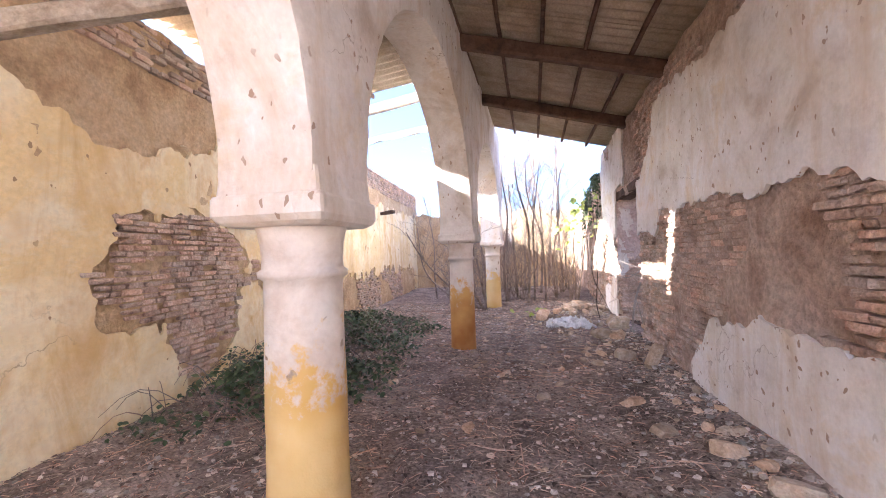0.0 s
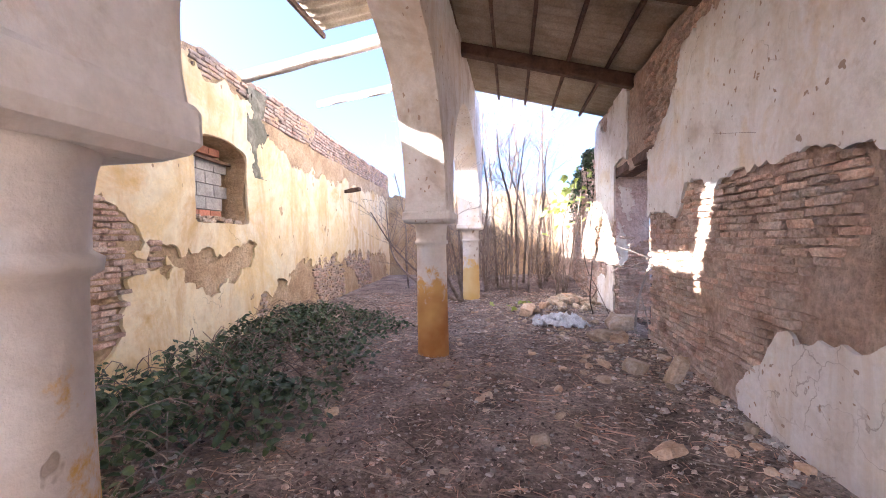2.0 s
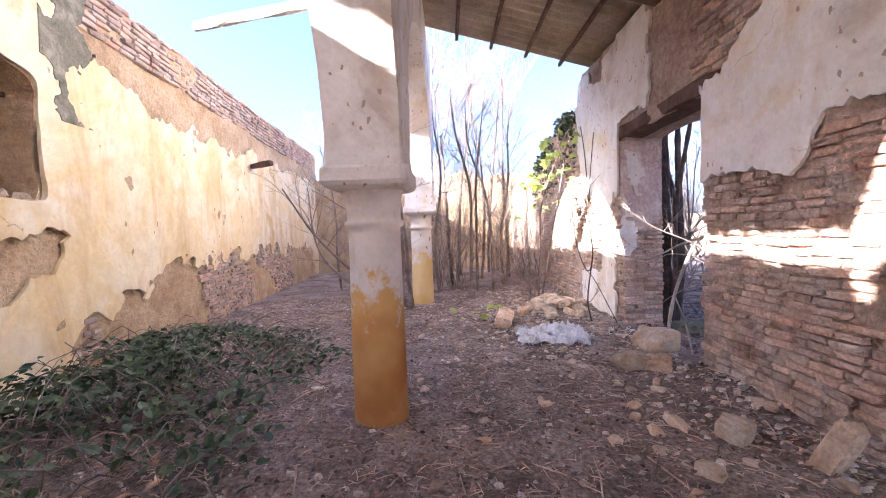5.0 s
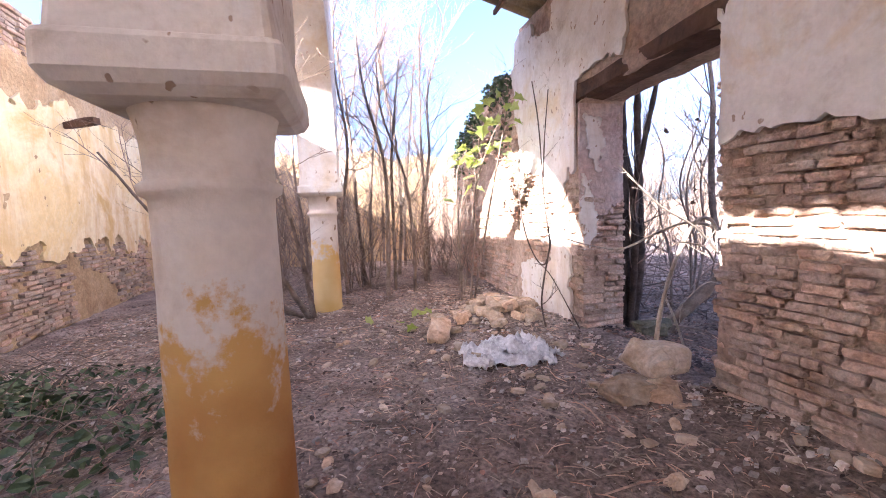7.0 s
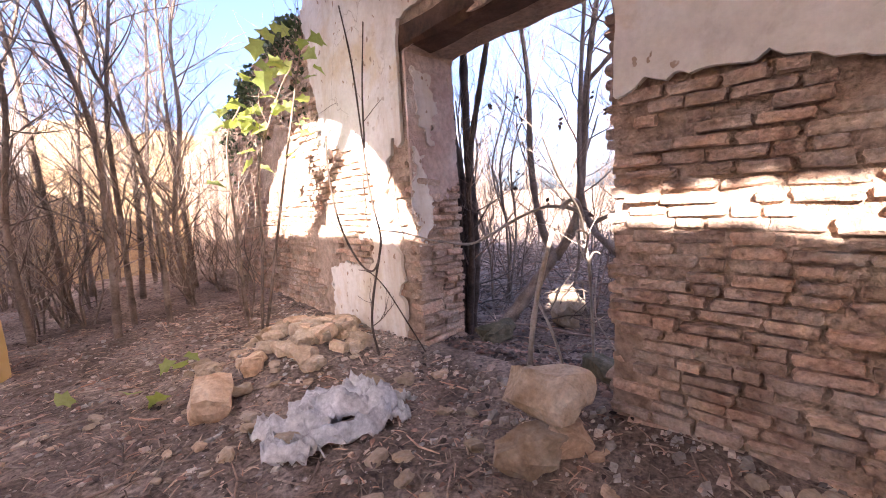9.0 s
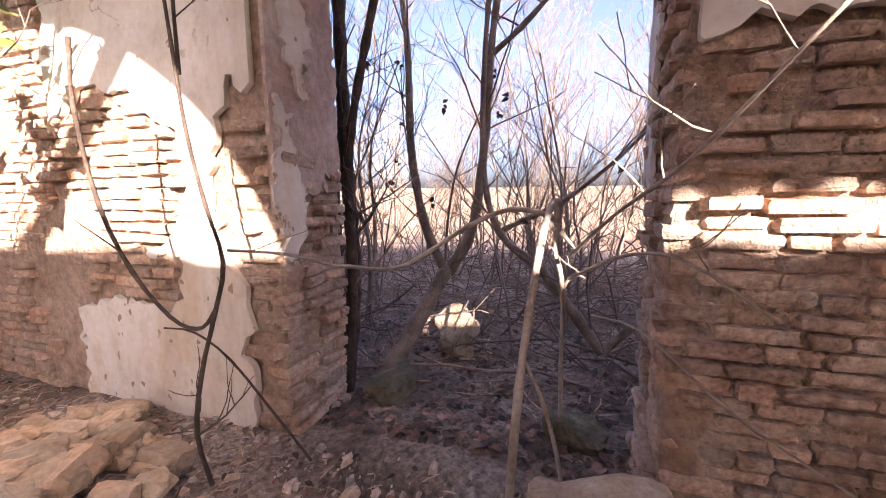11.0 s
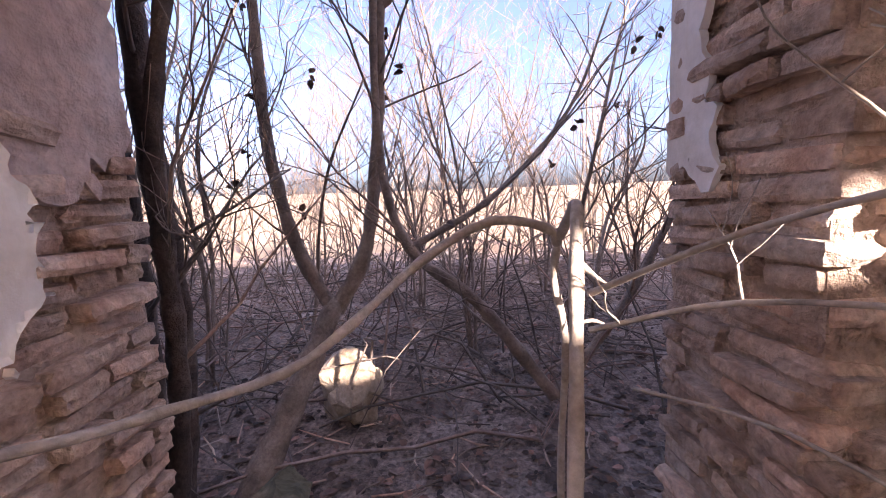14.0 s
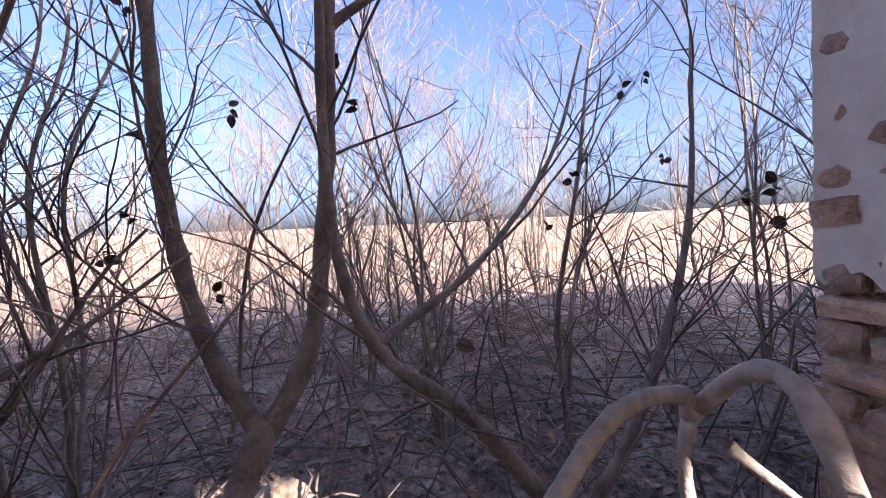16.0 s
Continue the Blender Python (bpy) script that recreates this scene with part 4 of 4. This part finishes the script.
def stone(x, y, size, seed, lift=0.0, name="stone", label="rough pale rubble stone lying on the earth", group="rubble stones", tilt=0.3, squash=1.0):
    r = random.Random(seed)
    ob = new(name, STONES[seed % 7])
    ob.matrix_world = Matrix.Translation((x, y, ground_z(x, y) + size * 0.2 * squash + lift)) @ Euler((r.uniform(-tilt, tilt), r.uniform(-tilt, tilt), r.uniform(0, 6.28))).to_matrix().to_4x4() @ Matrix.Diagonal((size, size * r.uniform(.8, 1.1), size * squash * r.uniform(.8, 1.1), 1))
    return tagged(ob, label, "stone", group)


rr = random.Random(44)
for i in range(95):
    a, d = rr.uniform(0, 6.28), abs(rr.gauss(0, 0.45))
    x, y = 0.95 + d * 1.1 * math.cos(a), 9.25 + d * math.sin(a)
    if x < 1.6:
        stone(x, y, rr.uniform(0.06, 0.22), 500 + i, label="broken ochre stone on the rubble heap", group="rubble heap")
stone(1.36, 7.25, 0.42, 602, 0.16, "boulder", "rounded brown boulder lying on other stones", "boulders by the doorway")
stone(1.1, 7.2, 0.3, 603, 0.0, "boulder", "rounded brown boulder lying on the litter", "boulders by the doorway")
stone(1.3, 7.15, 0.3, 605, 0.0, "boulder", "rounded brown boulder lying on the litter", "boulders by the doorway")
stone(0.15, 8.95, 0.32, 608, 0.02, "boulder", "reddish block of masonry on the litter", "boulders by the doorway")
stone(2.45, 8.5, 0.36, 610, 0.02, "boulder", "mossy dark boulder outside the doorway", "boulders outside")
stone(2.25, 7.35, 0.3, 609, 0.02, "boulder", "mossy dark boulder outside the doorway", "boulders outside")
stone(3.5, 8.38, 0.4, 611, 0.0, "boulder", "flat-topped pale ochre stone lying on dead leaves in the sun", "stones in the thicket", 0.1, 2.2)
MOSSY = mat("mossy_stone", [(0.06, 0.06, 0.03), (0.15, 0.13, 0.08), (0.3, 0.25, 0.18)], 6, bump=0.7)
for ob in [o for o in scene.objects if o.name.startswith("boulder") and 2 < o.matrix_world.translation.x < 3]:
    ob.data = ob.data.copy()
    ob.data.materials[0] = MOSSY
st = stone(1.44, 5.5, 0.3, 606, 0.1, "leaning_stone", "upright slab of stone leaning against the wall foot", "")
st.matrix_world = Matrix.Translation((1.46, 5.55, 0.13)) @ Euler((0.3, 0.2, 0.3)).to_matrix().to_4x4() @ Matrix.Diagonal((0.12, 0.16, 0.62, 1))
stone(1.2, 5.95, 0.26, 607)
for i, (x, y, s) in enumerate([(-1.68, 4.5, 0.12), (0.78, 5.56, 0.14), (0.05, 4.25, 0.13), (0.9, 4.2, 0.2), (0.3, 5.3, 0.1), (0.35, 6.2, 0.09), (0.75, 6.4, 0.1), (1.0, 3.6, 0.2), (1.3, 3.2, 0.22), (1.45, 2.7, 0.25), (1.2, 2.4, 0.2), (-0.6, 3.4, 0.12), (-1.0, 3.3, 0.08), (0.9, 6.1, 0.16)]):
    stone(x, y, s, 620 + i, squash=0.8)
for i in range(130):
    x, y = rr.uniform(-1.0, 1.5), 4.5 + 5.6 * rr.random() ** 0.7
    stone(x, y, rr.uniform(0.035, 0.11), 700 + i, group="scattered stones", squash=0.7)
for i in range(26):
    stone(XR - 0.12 - abs(rr.gauss(0, 0.18)), rr.uniform(1.5, 6.9), rr.uniform(0.04, 0.13), 800 + i, group="stones along the wall foot")
for i in range(30):
    stone(rr.uniform(-3.4, 0.6), rr.uniform(1.5, 9.5), rr.uniform(0.05, 0.1), 850 + i, group="scattered stones", squash=0.7)

# litter: chips, straw and leaves
cv, cf = [], []


def chip(x, y, s, r):
    z = ground_z(x, y) + s * 0.15
    base = len(cv)
    a = r.uniform(0, 6.28)
    for k in range(4):
        t = a + k * 1.57 + r.uniform(-.4, .4)
        cv.append((x + s * math.cos(t), y + s * 0.7 * math.sin(t), z - s * 0.3))
    for k in range(4):
        t = a + k * 1.57 + r.uniform(-.4, .4)
        cv.append((x + s * 0.7 * math.cos(t), y + s * 0.5 * math.sin(t), z + s * r.uniform(.15, .55)))
    for q in ((4, 5, 6, 7), (0, 1, 5, 4), (1, 2, 6, 5), (2, 3, 7, 6), (3, 0, 4, 7)):
        cf.append(tuple(base + k for k in q))


for i in range(17000):
    chip(rr.uniform(-4.2, 1.65), 0.6 + 11 * rr.random(), 0.005 + 0.03 * rr.random() ** 5.5, rr)
for i in range(900):
    chip(XR - abs(rr.gauss(0.05, 0.3)), rr.uniform(1, 10), 0.01 + 0.04 * rr.random() ** 3, rr)
tagged(mesh_ob("rubble_chips", cv, cf, PEBBLE), "small chips of stone and plaster on the earth", "rubble", kind="stuff")
STRAW = mat("straw_litter", [(0.2, 0.14, 0.11), (0.42, 0.32, 0.25), (0.66, 0.56, 0.46)], 4, bump=0.1, island=0.55)
LITTER = mat("dead_leaf_litter", [(0.06, 0.043, 0.035), (0.18, 0.125, 0.1), (0.4, 0.3, 0.25)], 4, bump=0.2, island=0.6)
sv, sf = [], []
for i in range(24000):
    y = 0.5 + 11.5 * rr.random() ** 1.2
    x = rr.uniform(-4.3, 1.65)
    L, a = rr.uniform(0.02, 0.11), rr.uniform(0, 6.28)
    z = ground_z(x, y) + rr.uniform(0.004, 0.016)
    d = Vector((math.cos(a), math.sin(a), rr.uniform(-.15, .15))) * L / 2
    p = Vector((x, y, z))
    tube(sv, sf, [p - d, p + Vector((0, 0, 0.004)), p + d], [0.003, 0.0036, 0.002], 3)
for i in range(650):
    x, y = (rr.uniform(-3.5, 1.6), rr.uniform(2.5, 11.5)) if i < 500 else (rr.uniform(2.3, 5), rr.uniform(6.5, 10))
    L, a = rr.uniform(0.1, 0.4), rr.uniform(0, 6.28)
    p, d = Vector((x, y, 0)), Vector((math.cos(a), math.sin(a), 0)) * L / 2
    if not -4.2 < x + d.x < 1.65 and x < 1.7 or (x > 2 and x - abs(d.x) < 2.25):
        continue
    pts = [p - d, p + Vector((rr.uniform(-.02, .02), rr.uniform(-.02, .02), 0)), p + d]
    tube(sv, sf, [q + Vector((0, 0, ground_z(q.x, q.y) + 0.012)) for q in pts], [0.005, 0.006, 0.003], 4)
tagged(mesh_ob("straw", sv, sf, STRAW), "dry straw and twig fragments over the floor", "straw", kind="stuff")
lv, lf = [], []
for i in range(18000):
    if i < 9000:
        x, y = 1.9 + 6.0 * rr.random() ** 1.8, rr.uniform(5, 11.5)
    else:
        x, y = rr.uniform(-4.5, 1.7), rr.uniform(0.6, 14)
    leaf_shape(lv, lf, Vector((x, y, ground_z(x, y) + rr.uniform(0.006, 0.025))), rr.uniform(0.025, 0.085 if i < 9000 else 0.05), rr, 1.1, False)
tagged(mesh_ob("leaf_litter", lv, lf, LITTER), "dark dead leaves carpeting the ground", "leaf litter", kind="stuff")

# crumpled sack
CLOTH = mat("dirty_white_cloth", [(0.5, 0.47, 0.47), (0.76, 0.74, 0.74), (0.84, 0.82, 0.82)], 9, bump=0.3)
sack = tagged(new("crumpled_sack"), "torn dirty white sack crumpled on the rubble", "sack")
sack.location = (0.62, 8.2, ground_z(0.62, 8.2))
rc = random.Random(12)
for k, (dx, dy, ang, ln, wd, ht) in enumerate([(-0.2, 0.06, 1.9, 0.42, 0.16, 0.15), (-0.28, -0.04, 1.5, 0.36, 0.12, 0.1), (0.0, 0.1, 0.3, 0.4, 0.2, 0.14), (0.12, 0.0, 0.1, 0.46, 0.18, 0.17), (0.02, -0.12, 0.15, 0.55, 0.14, 0.1), (0.24, 0.1, 0.9, 0.34, 0.16, 0.12), (0.36, -0.1, 0.5, 0.26, 0.12, 0.05), (0.42, 0.02, 1.3, 0.2, 0.1, 0.05), (-0.05, 0.2, 0.7, 0.3, 0.14, 0.08)]):
    cv, cf = [], []
    nu_, nv_ = 20, 12
    for i in range(nu_ + 1):
        for j in range(nv_ + 1):
            u, v = i / nu_ - 0.5, j / nv_ - 0.5
            bend = 0.08 * math.sin(u * 4 + k)
            x, y = u * ln, v * wd * (1 + 0.5 * nz(u * 3, k, 0, 1.7)) + bend
            z = ht * math.cos(v * 3.0) * (0.75 + 0.5 * nz(u * 4, k * 3, 1)) + 0.045 * nz(u * 11, v * 8, k) + 0.075 * abs(nz(u * 6 + k, v * 9, 2))
            c, s_ = math.cos(ang), math.sin(ang)
            px, py = dx + x * c - y * s_, dy + x * s_ + y * c
            cv.append((px, py, max(0.004, z) + ground_z(0.62 + px, 8.2 + py) - sack.location.z))
    for i in range(nu_):
        for j in range(nv_):
            q = i * (nv_ + 1) + j
            cf.append((q, q + nv_ + 1, q + nv_ + 2, q + 1))
    fold = mesh_ob("fold", cv, cf, CLOTH, sack, True)
    fold.modifiers.new("thickness", "SOLIDIFY").thickness = 0.005

# ---- bricks of the walls ----
BRICKS = []
for i in range(8):
    me = chunk_mesh("brick", (1, 1, 1), 70 + i, 0.2 + 0.04 * (i % 4), 2)
    me.materials.append(BRICK)
    BRICKS.append(me)
rk = random.Random(77)


def put_brick(parent, centre, size, axes, i):
    """One brick as a piece of its wall; axes: columns along, up, out."""
    ob = new("brick", BRICKS[i % 8])
    ob.parent = parent
    ob.matrix_world = Matrix.Translation(centre) @ axes @ Euler((rk.uniform(-.09, .09), rk.uniform(-.1, .1), rk.uniform(-.035, .035))).to_matrix().to_4x4() @ Matrix.Diagonal((*size, 1))


def axes_of(m):
    r = m.to_3x3()
    if r.determinant() < 0:
        r = Matrix((r.col[0] * -1, r.col[1], r.col[2])).transposed()
    return r.to_4x4()


def joined(name, pieces, material, parent):
    """Many worn bricks in one mesh: (centre, size, axes)."""
    srcs = [([v.co.copy() for v in me.vertices], [tuple(p.vertices) for p in me.polygons]) for me in BRICKS]
    verts, faces = [], []
    for i, (c, s, ax) in enumerate(pieces):
        sv_, sf_ = srcs[i % 8]
        base = len(verts)
        m = Matrix.Translation(c) @ ax @ Euler((rk.uniform(-.09, .09), rk.uniform(-.1, .1), rk.uniform(-.035, .035))).to_matrix().to_4x4() @ Matrix.Diagonal((*s, 1))
        verts += [m @ v for v in sv_]
        faces += [tuple(base + k for k in f) for f in sf_]
    ob = mesh_ob(name, verts, faces, material, parent)
    ob["kind"] = "stuff"
    return ob


def courses(frame_m, u0, u1, v0, v1, keep, course=0.061, length=0.22, out=0.0):
    """Brick places in running bond where keep(u, v) holds."""
    res, ax, j = [], axes_of(frame_m), 0
    v = v0
    while v < v1:
        u = u0 + (0.14 if j % 2 else 0) + rk.uniform(-.04, .04)
        while u < u1:
            L = length * rk.choice((1, 1, 1.1, 0.5, 0.75, 0.85))
            h = 0.051 * rk.uniform(0.78, 1.18)
            if keep(u + L / 2, v) and rk.random() > 0.08:
                w = 0.008 + 0.037 * rk.random() + out
                res.append((frame_m @ Vector((u + L / 2, v + 0.03 * nz(u, v, 1, 0.9), w - 0.055)), (L - 0.012, h, 0.13), ax))
            u += L
        v += course
        j += 1
    return res


right = courses(RW, 1.5, DOOR0 - 0.02, 0.02, 3.8, lambda u, v: rw_plaster(u, v) < -0.03 and rw_core(u, v) > 0.06 and nz(u, v, 5, 1.1) > (0.12 if u < 4.2 else -0.25))
right += courses(RW, DOOR1 + 0.02, 13.5, 0.02, 3.5, lambda u, v: rw_plaster(u, v) < -0.03 and rw_core(u, v) > 0.06 and nz(u, v, 5, 1.1) > -0.3)
jamb = []
for j in range(40):
    v = 0.03 + j * 0.062
    for face, sgn in ((DOOR0, 1), (DOOR1, -1)):
        if sgn < 0 and v > 1.15 and not 1.2 < v < 1.5:
            continue
        x = XR + 0.01 + (0.0 if j % 2 else -0.02)
        while x < XR + 0.46:
            L = min(0.27 if rk.random() < 0.6 else 0.15, XR + 0.525 - x)
            proud = rk.uniform(0.0, 0.055)
            jamb.append((Vector((x + L / 2, face + sgn * (proud - 0.075), v)), (L - 0.015, 0.15, 0.053 * rk.uniform(.8, 1.12)), Matrix.Identity(4)))
            x += L
near = jamb + sorted(right, key=lambda b: abs(b[0].y - 6.3))
for i, (c, s, ax) in enumerate(near[:300]):
    put_brick(wall_right, c, s, ax, i)
joined("brickwork", near[300:], BRICK_REST, wall_right)
left = courses(LW, 0.5, 5.2, 0.1, 3.2, lambda u, v: lw_plaster(u, v) < -0.03 and 0.2 < v < 2.15 and nz(u, v, 3, 1.2) > -0.35, out=0.018)
for i, (c, s, ax) in enumerate(left[:300]):
    put_brick(wall_left, c, s, ax, i)
rest = left[300:] + courses(LW, -1, 17.5, 3.6, 4.3, lambda u, v: lw_plaster(u, v) < -0.03 and lw_core(u, v) > 0.03, 0.07) + courses(LW, 7.2, 17.5, 0.05, 1.1, lambda u, v: lw_plaster(u, v) < -0.03 and nz(u, v, 3, 0.8) > 0.0)
PINK_BRICK = mat("limewashed_brick", [(0.36, 0.24, 0.18), (0.5, 0.38, 0.3), (0.6, 0.5, 0.42)], 5.0, bump=0.6, fine=60, island=0.25)
joined("brickwork", rest, PINK_BRICK, wall_left)
# plaster left on the far reveal of the doorway
RV = plane_frame((XR, DOOR1, 0), (1, 0, 0), (0, -1, 0))
rev = slab("reveal_plaster", RV, -0.03, 0.5, 1.05, DOORH, 0.035, lambda u, v: min(v - 1.2 - 0.5 * u + rag(u * 2, v, 0.2), 2.47 - v, 0.48 - u + rag(u, v, .1)), -0.005, lambda u, v: 0.03 + 0.012 * fbm(u * 2, v * 2, 3), mat("red_washed_plaster", [(0.52, 0.36, 0.3), (0.61, 0.46, 0.4), (0.73, 0.63, 0.58)], 3.0, bump=0.9, fine=22, dist=0.03), wall_right, back=False)
for k, (u0, u1, v0, v1, outline) in enumerate(((0.0, 0.32, 1.6, 2.4, [(0.06, 2.35), (0.2, 2.3), (0.27, 2.02), (0.2, 1.78), (0.14, 1.72), (0.08, 1.95), (0.03, 2.1)]), (-0.02, 0.2, 0.85, 1.75, [(0.0, 1.72), (0.1, 1.66), (0.13, 1.3), (0.17, 1.1), (0.1, 0.92), (0.02, 0.95), (-0.02, 1.3)]))):
    scab = slab("reveal_limewash", RV, u0 - 0.03, u1, v0, v1, 0.02, lambda u, v, o=outline: inside(o, u, v) + rag(u * 3, v * 3, 0.08), -0.03, lambda u, v: 0.04 + 0.012 * fbm(u * 3, v * 3, 5), WHITE_PLASTER, wall_right, back=False)
    scab["label"] = "flaking scab of whitewash"
NV = plane_frame((XR, DOOR0, 0), (1, 0, 0), (0, 1, 0))
near_reveal = slab("reveal_plaster", NV, 0.2, 0.52, 1.0, DOORH, 0.03, lambda u, v: min(v - 1.2 + rag(u * 2, v * 2, 0.2), u - 0.36 + rag(u * 2, v * 2, 0.16), 0.51 - u, 2.47 - v), -0.02, lambda u, v: 0.034 + 0.008 * fbm(u * 2, v * 2, 6), WHITE_PLASTER, wall_right, back=False)
near_reveal["label"] = "cream plaster flaking off the reveal"
